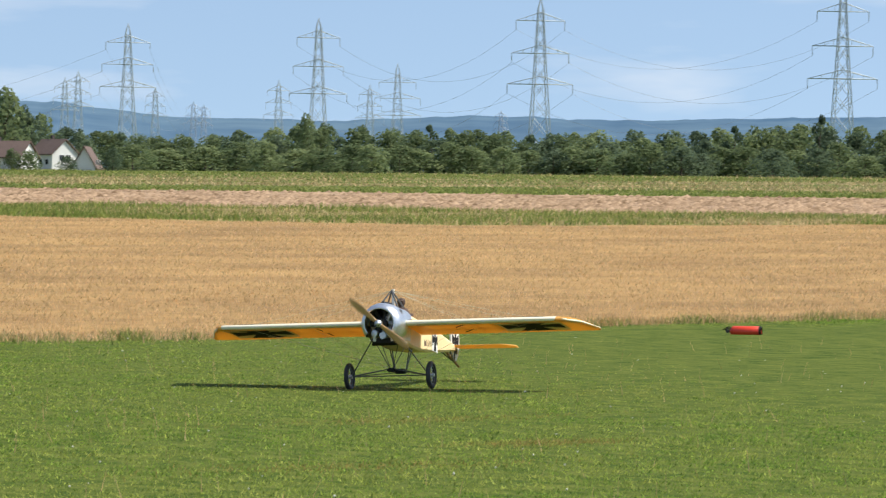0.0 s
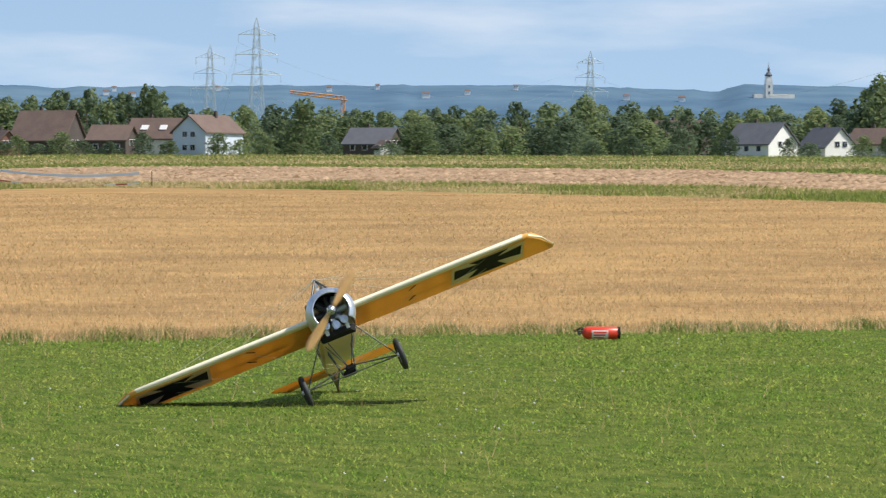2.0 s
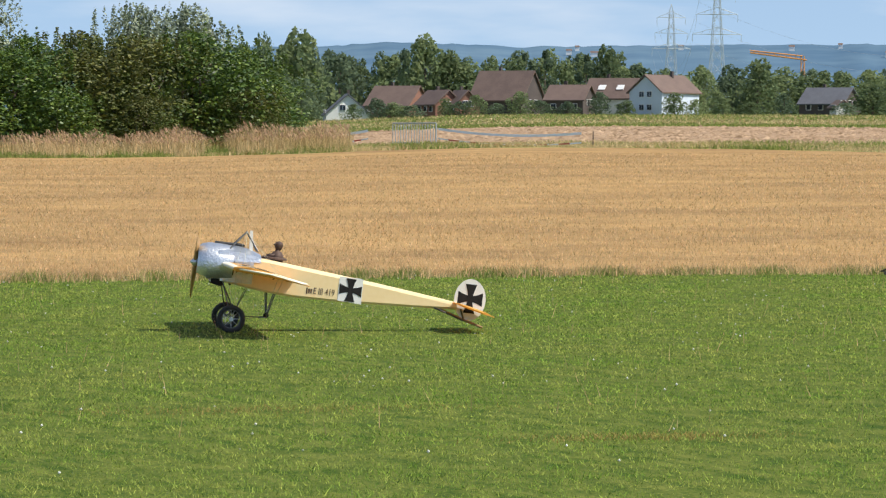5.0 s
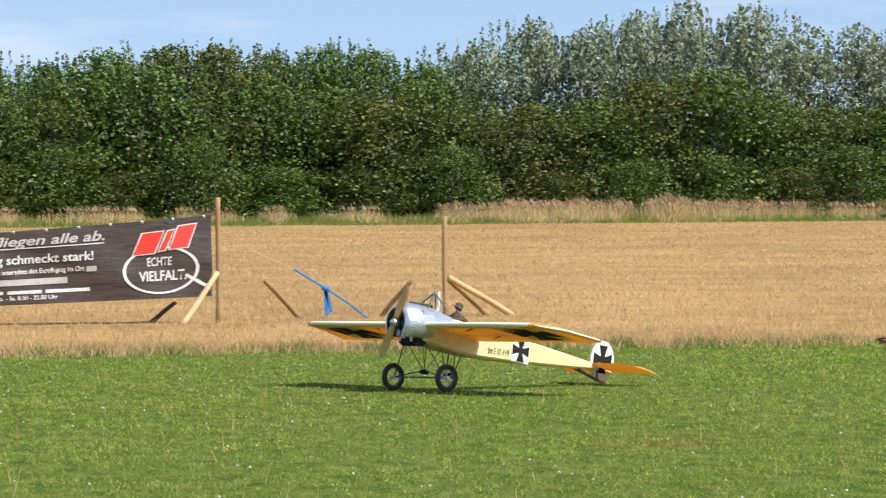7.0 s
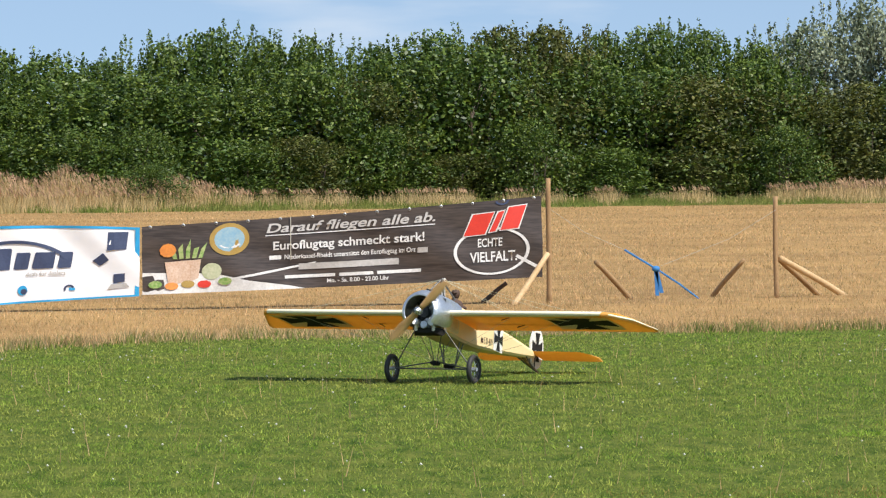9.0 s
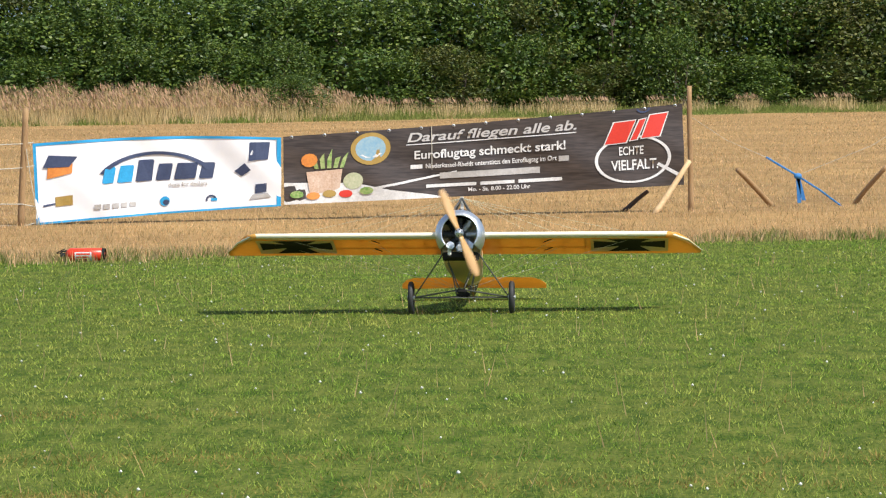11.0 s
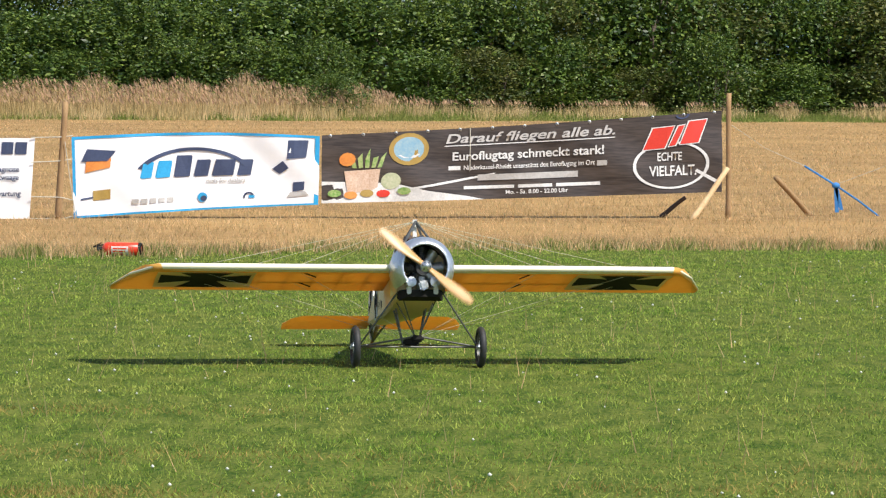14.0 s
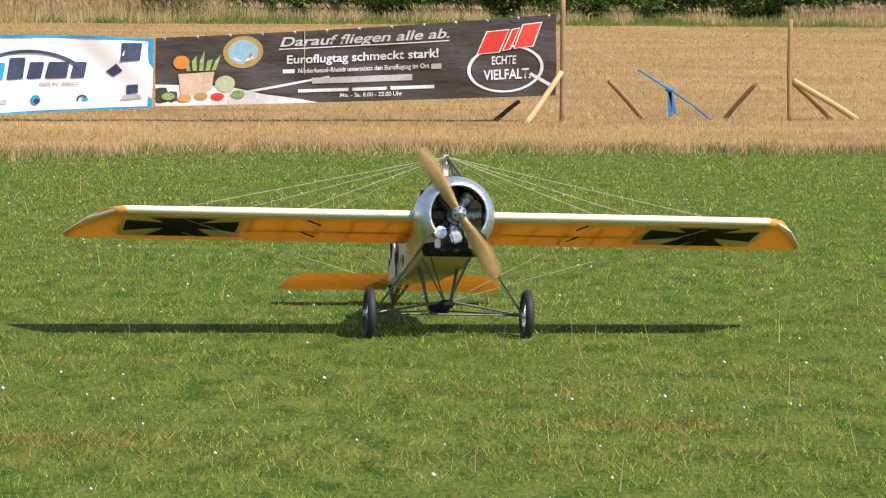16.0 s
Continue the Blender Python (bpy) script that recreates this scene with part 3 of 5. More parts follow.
def build_hedge():
    green = [tree("hedge_shrub", "dense dark green hazel shrub in the field hedge", "shrub", 100 + k, 9.0, 7.8, 10500, 0.135, "leaf", 0.0, 20, "field hedge shrubs", 3, 0.26) for k in range(3)]
    warm = [tree("hedge_shrub", "green shrub with leaves turning yellow-brown in the field hedge", "shrub", 120 + k, 9.0, 7.6, 10500, 0.13, "leaf_warm", 0.0, 20, "field hedge shrubs", 3, 0.22) for k in range(2)]
    silver = [tree("silver_poplar", "tall silver-leaved poplar thicket in the field hedge", "tree", 140 + k, 9.0, 7.0, 10500, 0.135, "leaf_silver", 0.02, 20, "silver poplars of the hedge", 3, 0.24) for k in range(2)]
    rng = random.Random(4)
    used = set()

    def put(kind, turn, r, height, wide):
        ob = rng.choice(kind)
        p = spot(turn, r)
        m = Matrix.Translation(p) @ pose(0, 0, 0, 0, 0, rng.uniform(0, 360)) @ Matrix.Diagonal((wide, wide, height / 9.0, 1))
        if ob.name not in used:
            used.add(ob.name)
            ob.matrix_world = m
        else:
            copy_thing(ob, m @ Matrix.Diagonal((1 / ob.scale.x, 1 / ob.scale.y, 1 / ob.scale.z, 1)))

    def top(turn, r):
        p = spot(turn, r)
        return 1.6 + r * HEDGE_TOP(turn) / 7000 - p.z

    turn = -16.0
    while turn < 16.6:                                   # the tall back row
        r = FAR(turn) + 19 + rng.uniform(-1.5, 1.5)
        kind = silver if (5.2 < turn < 12.9 or 14.2 < turn < 15.6) and rng.random() < 0.85 else (green if rng.random() < 0.75 else warm)
        put(kind, turn, r, top(turn, r) * rng.uniform(0.95, 1.06) * (1.0 if kind is silver else 0.97), rng.uniform(0.8, 1.0))
        turn += rng.uniform(0.65, 0.95)
    turn = -16.0
    while turn < 17.0:                                   # the front row, lower
        r = FAR(turn) + 14.5 + rng.uniform(-1.0, 1.0)
        f = rng.uniform(0.58, 0.74) if 5 < turn < 13 else rng.uniform(0.62, 0.88)
        put(green if rng.random() < 0.7 else warm, turn, r, top(turn, r) * f, rng.uniform(0.95, 1.15))
        turn += rng.uniform(0.7, 1.0)
    turn = -15.0
    while turn < 17.2:                                   # low bushes at its foot
        r = FAR(turn) + 11.0 + rng.uniform(-0.8, 0.8)
        put(green if rng.random() < 0.6 else warm, turn, r, min(top(turn, r) * 0.7, rng.uniform(2.6, 4.6)), rng.uniform(0.5, 0.75))
        turn += rng.uniform(0.8, 1.5)
    for turn, r, h, w in ((11.4, FAR(11.4) + 1.5, 1.3, 0.28), (-4.2, FAR(-4.2) + 5, 2.2, 0.4)):
        put(green, turn, r, h, w)
    for ob in green + warm + silver:
        if ob.name not in used:
            bpy.data.objects.remove(ob)


build_hedge()

TREES = curve_of([(14, 200), (17.3, 224), (18, 180), (19, 215), (19.6, 180), (20.5, 200), (21.5, 198), (22.3, 168), (23.1, 174), (23.8, 172), (25.3, 165), (26.3, 176), (27, 178), (28, 182), (28.8, 175), (29.5, 170), (31.2, 170), (31.7, 190), (32.15, 216), (32.6, 190), (33, 162), (34.5, 145), (35.7, 158), (36.5, 176), (37.8, 162), (38.3, 170), (39.4, 157), (41, 165), (42.7, 172), (43.9, 185), (44.6, 175), (48, 175)])


def build_far_trees():
    kinds = [tree("field_tree", "broad green tree in the distant tree belt, leaves paled for haze", "tree", 200 + k, 10.0, 9.0, 1400, 0.40, "leaf_far", 0.02, 13, "distant tree belt") for k in range(3)]
    kinds += [tree("field_tree", "darker green tree in the distant tree belt, leaves paled for haze", "tree", 220 + k, 10.0, 8.6, 1400, 0.39, "leaf_dark", 0.02, 13, "distant tree belt") for k in range(2)]
    pine = tree("spruce", "slender spruce in the distant tree belt, dark leaves paled for haze", "tree", 230, 10.0, 4.6, 700, 0.34, "leaf_dark", 0.08, 6, "distant spruces")
    rng = random.Random(9)
    used = set()

    def put(ob, turn, r, h, wide):
        p = spot(turn, r, EYE1)
        p.z = min(p.z, 13.5)
        m = Matrix.Translation(p) @ pose(0, 0, 0, 0, 0, rng.uniform(0, 360)) @ Matrix.Diagonal((wide, wide, h / 10.0, 1))
        if ob.name not in used:
            used.add(ob.name)
            ob.matrix_world = m
        else:
            copy_thing(ob, m @ Matrix.Diagonal((1 / ob.scale.x, 1 / ob.scale.y, 1 / ob.scale.z, 1)))

    for row, (r0, f0, f1, gap) in enumerate(((900, 0.9, 0.98, 0.42), (850, 0.7, 0.92, 0.36), (815, 0.42, 0.68, 0.36))):
        turn = 14.0 + 0.2 * row
        while turn < 48:
            gapped = row == 2 and (17.2 < turn < 25.4 or 29 < turn < 33.6)
            r = r0 + rng.uniform(-12, 12)
            z = min(land(*spot(turn, r, EYE1)[:2]), 13.5)
            h = 1.6 + r * TREES(turn) / 7000 - z
            if not gapped:
                put(rng.choice(kinds), turn, r, max(2.5, h * rng.uniform(f0, f1)), rng.uniform(0.85, 1.35))
            turn += rng.uniform(0.7, 1.3) * gap
    for turn, top_px, w in ((32.15, 220, 1.3), (17.1, 226, 1.5), (18.95, 217, 1.4), (19.3, 190, 1.2), (21.6, 200, 1.0), (23.8, 178, 1.2), (36.5, 182, 0.6), (27.9, 186, 1.1)):
        r = 840
        put(kinds[1], turn, r, 1.6 + r * top_px / 7000 - min(land(*spot(turn, r, EYE1)[:2]), 13.5), w)
    for turn, top_px in ((20.45, 200), (20.7, 204), (21.3, 196), (26.97, 183), (38.3, 175), (43.9, 200), (29.4, 172), (42.68, 178)):
        r = 830
        put(pine, turn, r, 1.6 + r * top_px / 7000 - min(land(*spot(turn, r, EYE1)[:2]), 13.5), 1.0)
    rng2 = random.Random(77)
    for turn in [17.9, 18.5, 19.45, 20.0, 20.65, 21.5, 22.9, 23.3, 23.7, 24.2, 25.1, 31.9, 32.5, 33.7, 30.0, 29.2, 28.6, 28.0, 18.25, 18.75, 19.25, 19.7, 20.35, 21.05, 21.9, 22.6, 30.85, 31.15, 32.25, 33.05]:
        put(rng2.choice(kinds), turn, 768, rng2.uniform(2.4, 4.6), rng2.uniform(0.4, 0.62))


build_far_trees()


# ---- houses ----
def house(turn, r, width, depth, eave, ridge, swing, wall, roof, label, windows=2, rows=1, chimney=True, dormer=False):
    """A gabled house; its gable end faces the camera when swing is 0."""
    p = spot(turn, r, EYE1)
    p.z = min(p.z, 13.5) - 0.1
    ob = thing("house", Matrix.Translation(p) @ pose(0, 0, 0, 0, 0, -turn + swing), label, "house", "village houses")
    w, d = width / 2, depth / 2
    bm = bmesh.new()
    loft(bm, [[(-w, y, 0), (w, y, 0), (w, y, eave), (0, y, ridge - 0.1), (-w, y, eave)] for y in (-d, d)])
    part("wall", bm, wall, ob)
    bm = bmesh.new()
    o, t = 0.45, 0.25
    slope = (ridge - eave) / w
    for s in (-1, 1):
        loft(bm, [[(s * (w + o), y, eave - o * slope), (0, y, ridge), (0, y, ridge + t), (s * (w + o), y, eave - o * slope + t)] for y in (-d - o, d + o)])
    bmesh.ops.recalc_face_normals(bm, faces=bm.faces)
    rf = part("roof", bm, roof, ob)
    if chimney:
        part("chimney", box(bmesh.new(), (0.6, 0.6, 1.6), (0.5, d * 0.3, ridge + 0.2), bevel=0.04), "brick_dark", rf)
    if dormer:
        for y in (-d * 0.45, d * 0.35):
            part("roof_window", box(bmesh.new(), (1.4, 1.5, 0.12), (-w * 0.55, y, eave + (ridge - eave) * 0.45 + t + 0.15), (0, math.degrees(-math.atan(slope)), 0)), "render_white", rf)
    for k in range(rows):
        for j in range(windows):
            x = (j - (windows - 1) / 2) * width * 0.24
            z = 1.5 + 2.6 * k + (1.0 if rows == 1 else 0)
            win = part("window", box(bmesh.new(), (1.2, 0.14, 1.25), (x, -d - 0.03, z), bevel=0.02), "render_white", ob)
            for q in (-0.29, 0.29):
                part("pane", box(bmesh.new(), (0.5, 0.05, 1.05), (x + q, -d - 0.11, z)), "glass", win)
    for j in range(3):
        y = (j - 1) * depth * 0.28
        for s in (-1, 1):
            win = part("window", box(bmesh.new(), (0.14, 1.2, 1.2), (s * (w + 0.03), y, 1.6), bevel=0.02), "render_white", ob)
            part("pane", box(bmesh.new(), (0.05, 1.0, 1.0), (s * (w + 0.11), y, 1.6)), "glass", win)
    return ob


house(17.80, 780, 8.6, 9.5, 1.3, 5.1, 4, "render_white", "roof_grey", "low white gabled house with a dark slate roof")
house(18.55, 800, 9.0, 10, 2.6, 6.4, 60, "brick_red", "roof_brown", "brick house with a broad brown tiled roof", dormer=False)
house(19.15, 782, 6.0, 8, 2.6, 5.2, 30, "brick_red", "roof_brown", "red brick house with a brown tiled gable")
house(19.48, 780, 5.2, 8, 2.4, 5.0, 20, "brick_red", "roof_brown", "small red brick house with a brown tiled gable")
house(20.15, 800, 9.5, 12, 3.2, 8.8, 62, "brick_dark", "roof_brown", "large dark house with a steep brown roof")
house(21.08, 785, 7.5, 8, 3.0, 5.8, 70, "brick_dark", "roof_brown", "dark-clad house with a brown roof and white front")
house(21.72, 790, 8.5, 10, 3.4, 7.2, 68, "render_white", "roof_brown", "white house with brown roof, roof windows and balcony", dormer=True)
house(22.45, 782, 8.2, 12, 4.6, 7.8, -38, "render_blue", "roof_brown", "pale blue rendered house with a brown tiled roof", rows=2)
house(24.85, 830, 9, 10, 2.4, 5.6, 65, "brick_dark", "roof_grey", "dark farmhouse half hidden by trees")
house(25.0, 800, 3.0, 4, 1.8, 3.0, 20, "render_white", "roof_brown", "small white outbuilding among the trees", windows=1, chimney=False)
house(29.25, 880, 9, 11, 4.0, 7.6, 58, "brick_dark", "roof_brown", "brown-roofed house behind the tree belt")
house(30.45, 790, 9.5, 11, 2.6, 6.6, 52, "render_white", "roof_grey", "white house with a large grey slate roof", dormer=False)
house(31.4, 792, 7.6, 9, 2.0, 5.7, 36, "render_white", "roof_grey", "white gabled house with a grey slate roof")
house(32.15, 800, 7.5, 11, 2.6, 5.6, 60, "render_white", "roof_brown", "white house with a brown tiled roof")
house(32.85, 830, 6.5, 8, 3.4, 6.2, 35, "render_white", "roof_brown", "white gabled house with a brown roof behind a hedge")
house(33.33, 790, 4.4, 9, 1.0, 4.6, -8, "render_white", "roof_brown", "white steep-gabled house at the village edge", windows=0, chimney=False)


# ---- pylons, hills, landmarks ----
def pylon(turn, base_px, top_px, height, arms, group="high-voltage pylons"):
    """A lattice mast; arms: (fraction of height, half width as a fraction of height)."""
    r = 7000 * height / (top_px - base_px)
    a = radians(turn)
    px, py = EYE1.x + r * math.sin(a), EYE1.y + r * math.cos(a)
    z0 = min(land(px, py), 13.5) - 0.2
    full = 1.6 + r * top_px / 7000 - z0
    arms = [(1 - (1 - f) * height / full, w * height / full) for f, w in arms]
    height = full
    ob = thing("pylon", Matrix.Translation((EYE1.x + r * math.sin(a), EYE1.y + r * math.cos(a), z0)) @ pose(0, 0, 0, 0, 0, -turn + 12),
               "grey galvanised lattice pylon carrying high-voltage lines", "pylon", group)
    h, b = height, height * 0.055
    k = height / 50 * (0.8 if r < 1700 else 0.62)

    def half(z):
        return b * (1 - z / h) ** 1.15 + 0.012 * h * (z < h * 0.97)

    bm = bmesh.new()
    zs = [h * v for v in (0, 0.13, 0.25, 0.36, 0.46, 0.55, 0.63, 0.71, 0.79, 0.87, 0.94, 1.0)]
    corners = [(-1, -1), (1, -1), (1, 1), (-1, 1)]
    for z0_, z1_ in zip(zs, zs[1:]):
        w0, w1 = half(z0_), half(z1_)
        for i, (cx, cy) in enumerate(corners):
            nx, ny = corners[(i + 1) % 4]
            rod(bm, (cx * w0, cy * w0, z0_), (cx * w1, cy * w1, z1_), 0.17 * k, sides=4)
            rod(bm, (cx * w0, cy * w0, z0_), (nx * w1, ny * w1, z1_), 0.09 * k, sides=4)
            rod(bm, (nx * w0, ny * w0, z0_), (cx * w1, cy * w1, z1_), 0.09 * k, sides=4)
    part("tower", bm, "lattice", ob)
    for f, w in arms:
        bm = bmesh.new()
        z, w = f * h, w * h
        for s in (-1, 1):
            q = half(z)
            for e in (-1, 1):
                rod(bm, (0, e * q, z + 0.045 * h), (s * w, 0, z), 0.10 * k, sides=4)
                rod(bm, (0, e * q, z), (s * w, 0, z), 0.13 * k, sides=4)
            for t in (0.3, 0.6):
                rod(bm, (s * w * t, q * (1 - t), z), (s * w * t, -q * (1 - t), z + 0.045 * h * (1 - t)), 0.08 * k, sides=4)
        arm = part("crossarm", bm, "lattice", ob)
        for s in (-1, 1):
            part("insulator", rod(bmesh.new(), (s * w, 0, z), (s * w, 0, z - 0.05 * h), 0.13 * k, sides=5), "lattice", arm)
    return ob, [(f, w) for f, w in arms], height


THREE = ((0.87, 0.145), (0.68, 0.17), (0.50, 0.195))
TWO = ((0.86, 0.15), (0.70, 0.17), (0.54, 0.2))
masts = [pylon(33.90, 84, 341, 50, ((0.87, 0.155), (0.72, 0.18), (0.565, 0.195))), pylon(36.65, 88, 355, 50, THREE), pylon(39.86, 90, 394, 55, THREE),
         pylon(44.22, 96, 416, 58, THREE)]
far_masts = [pylon(37.80, 110, 276, 50, ((0.80, 0.2), (0.63, 0.25), (0.45, 0.25))), pylon(37.40, 110, 239, 50, TWO), pylon(36.08, 110, 245, 50, TWO), pylon(33.19, 120, 257, 50, TWO),
             pylon(33.0, 120, 245, 50, TWO), pylon(34.30, 120, 229, 50, TWO), pylon(34.85, 120, 205, 45, TWO), pylon(27.98, 110, 268, 52, TWO), pylon(23.15, 105, 325, 56, TWO),
             pylon(22.48, 105, 277, 52, TWO), pylon(39.3, 120, 195, 45, TWO), pylon(35.0, 120, 200, 45, TWO)]


def wire_run(a, b, level, side, sag, thick):
    (oa, arms_a, ha), (ob_, arms_b, hb) = a, b
    pa = oa.matrix_world @ Vector((side * arms_a[level][1] * ha, 0, (arms_a[level][0] - 0.05) * ha))
    pb = ob_.matrix_world @ Vector((side * arms_b[level][1] * hb, 0, (arms_b[level][0] - 0.05) * hb))
    bm = bmesh.new()
    pts = [pa.lerp(pb, t / 14) - Vector((0, 0, sag * 4 * (t / 14) * (1 - t / 14))) for t in range(15)]
    for p, q in zip(pts, pts[1:]):
        rod(bm, p, q, thick, sides=4)
    return tagged(part("power_line", bm, "cable"), "thin sagging high-voltage conductor between pylons", "power line", "high-voltage conductors")


for a, b in ((masts[1], masts[2]), (masts[2], masts[3]), (masts[0], far_masts[6])):
    for level in range(3):
        for side in (-1, 1):
            wire_run(a, b, level, side, 14, 0.035)
for a, b in ((far_masts[7], far_masts[8]), (far_masts[7], masts[0]), (far_masts[9], far_masts[8])):
    for level in range(3):
        wire_run(a, b, level, -1, 20, 0.035)


RIDGE = curve_of([(-180, 120), (-30, 150), (10, 170), (14, 190), (17.6, 200), (18.3, 207), (20.4, 200), (23.6, 205), (27.3, 207), (29.8, 197), (30.2, 209), (32.9, 201), (34.5, 178), (36.9, 174), (39, 186), (41, 179), (44.8, 190), (50, 185), (80, 160), (180, 120)])


def hill_top(a):
    bump = 3.0 * noise.noise((a * 2.2, 1, 0)) + 2.2 * noise.noise((a * 9, 5, 0)) + 1.6 * noise.noise((a * 25, 2, 0))
    return 1.6 + 4700 * (RIDGE(a) + bump) / 7000


def hill_z(a, r):
    t = hill_top(a)
    return float(np.interp(r, [3300, 3600, 4000, 4400, 4700, 4850], [5, 30, t * 0.55 + 6 * noise.noise((a * 3, 9, 0)), t * 0.82, t, t * 0.8]))


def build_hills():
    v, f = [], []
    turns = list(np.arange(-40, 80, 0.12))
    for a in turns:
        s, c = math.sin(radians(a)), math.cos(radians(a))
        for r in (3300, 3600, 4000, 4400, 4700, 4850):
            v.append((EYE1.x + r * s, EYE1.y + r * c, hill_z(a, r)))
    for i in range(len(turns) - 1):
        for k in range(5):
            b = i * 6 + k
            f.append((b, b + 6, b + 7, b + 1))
    tagged(raw("backdrop", v, f, "hill", smooth=False), "wooded hill ridge far beyond the fields, blue haze painted into its colour", "hills", kind="structure")


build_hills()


def on_hill(turn, r):
    a = radians(turn)
    return Vector((EYE1.x + r * math.sin(a), EYE1.y + r * math.cos(a), hill_z(turn, r) - 0.5))


def far_at(turn, px, r):
    a = radians(turn)
    return Vector((EYE1.x + r * math.sin(a), EYE1.y + r * math.cos(a), 1.6 + r * px / 7000))


def build_church():
    p = on_hill(30.55, 4430)
    ob = thing("church", Matrix.Translation(p) @ pose(0, 0, 0, 0, 0, -20), "pale stone church tower with a dark onion spire on the hill", "church")
    part("tower", box(bmesh.new(), (8, 8, 22), (0, 0, 9), bevel=0.2), "stone", ob)
    part("belfry", box(bmesh.new(), (6.5, 6.5, 5), (0, 0, 22), bevel=0.2), "stone", ob)
    part("spire", lathe(bmesh.new(), [(24, 3.8), (26, 4.2), (28, 2.6), (30, 1.3), (32, 1.8), (34, 0.7), (40, 0.1)], 10, "z"), "roof_grey", ob)
    part("nave", box(bmesh.new(), (46, 14, 9), (6, 4, 0), bevel=0.3), "stone", ob)
    for z in (6, 13):
        part("window", box(bmesh.new(), (1.6, 0.4, 3), (0, -4.05, z)), "glass", ob)


def build_crane():
    p = far_at(24.4, 130, 1500)
    ob = thing("tower_crane", Matrix.Translation(p) @ pose(0, 0, 0, 0, 0, -24), "orange tower crane standing above the trees", "crane")
    bm = bmesh.new()
    for s in (-0.6, 0.6):
        rod(bm, (s, 0, -17), (s, 0, 12), 0.22, sides=4)
    for k in range(9):
        rod(bm, (-0.6, 0, -14 + 2.8 * k), (0.6, 0, -11.2 + 2.8 * k), 0.12, sides=4)
    part("mast", bm, "crane", ob)
    bm = bmesh.new()
    rod(bm, (1.5, 0, 10.5), (-20, 0, 13.2), 0.3, sides=4), rod(bm, (0, 0, 12), (-20, 0, 14.0), 0.25, sides=4)
    for k in range(10):
        rod(bm, (-2 * k, 0, 10.6 + 0.26 * k), (-2 * k - 1, 0, 12.1 + 0.2 * k), 0.12, sides=4)
    part("jib", bm, "crane", ob)


build_church()
build_crane()
for turn, r, w in ((20.98, 4520, 9), (21.35, 4480, 12), (21.1, 4600, 7), (24.2, 4560, 9), (25.6, 4440, 12), (26.2, 4500, 9), (26.9, 4580, 8), (28.5, 4430, 10), (22.6, 4600, 8), (29.3, 4450, 11), (24.9, 4620, 7)):
    ob = thing("far_building", Matrix.Translation(on_hill(turn, r)) @ pose(0, 0, 0, 0, 0, -turn), "pale distant house on the wooded slope", "building", "distant buildings")
    part("wall", box(bmesh.new(), (w * 0.7, 7, 5), (0, 0, 2.5), bevel=0.1), "render_white", ob)
    part("roof", loft(bmesh.new(), [[(x, -4, 5), (x, 4, 5), (x, 0, 7)] for x in (-w * 0.38, w * 0.38)]), "roof_brown", ob)


# ---- banners and poles on the stubble ----
def pole(name, a, b, r, label, material="timber", category="pole", group=""):
    """A slightly crooked round pole between two points."""
    a, b = Vector(a), Vector(b)
    ob = thing(name, Matrix.Translation(a), label, category, group)
    d = b - a
    q = d.to_track_quat("Z", "Y").to_matrix()
    rng = random.Random(round(a.x * 100))
    rings = []
    for k in range(9):
        t = k / 8
        c = Vector((0.012 * math.sin(3 * t + a.x), 0.012 * math.sin(4 * t + a.y), d.length * t))
        rr = r * (1.06 - 0.16 * t) * rng.uniform(0.96, 1.04)
        rings.append([q @ (c + Vector((rr * math.cos(w), rr * math.sin(w), 0))) for w in [i * math.pi / 5 for i in range(10)]])
    bm = loft(bmesh.new(), rings)
    part("shaft", bm, material, ob, smooth=True)
    return ob


def gz(x, y, up=0.0):
    return (x, y, land(x, y) + up)


POST = "peeled wooden post standing in the stubble"
pole("post", gz(1.61, 60.63, -0.1), (1.63, 60.63, 1.96), 0.042, POST, group="banner posts")
pole("post", gz(5.24, 62.28, -0.1), (5.25, 62.3, 1.66), 0.042, POST, group="banner posts")
pole("post", gz(-8.22, 57.52, -0.1), (-8.15, 57.5, 1.74), 0.05, POST, group="banner posts")
pole("post", gz(-16.2, 55.0, -0.1), (-16.2, 55.0, 1.6), 0.05, POST, group="banner posts")
pole("brace", gz(1.05, 59.9, -0.03), (1.60, 60.50, 0.80), 0.045, "pale round brace leaning against a banner post", "timber_pale")
pole("plank", gz(0.55, 60.9, -0.02), (0.98, 61.0, 0.34), 0.035, "dark weathered plank propped behind the banner", "timber_dark", "plank")
pole("log", gz(2.98, 62.2, -0.03), (2.38, 61.5, 0.66), 0.045, "brown round log standing aslant in the stubble", category="log")
pole("brace", gz(4.30, 63.3, -0.03), (4.77, 62.9, 0.67), 0.04, "brown round brace standing aslant in the stubble")
pole("brace", gz(6.05, 63.7, -0.03), (5.29, 62.36, 0.68), 0.045, "round brace leaning against a wooden post")
pole("brace", gz(6.45, 63.5, -0.03), (5.31, 62.26, 0.70), 0.05, "pale round brace leaning against a wooden post", "timber_pale")


def cord(name, pts, r, material, label, category="rope"):
    ob = thing(name, Matrix.Translation(pts[0]), label, category)
    bm = bmesh.new()
    o = Vector(pts[0])
    for p, q in zip(pts, pts[1:]):
        rod(bm, Vector(p) - o, Vector(q) - o, r, sides=6)
    part("strand", bm, material, ob)
    return ob


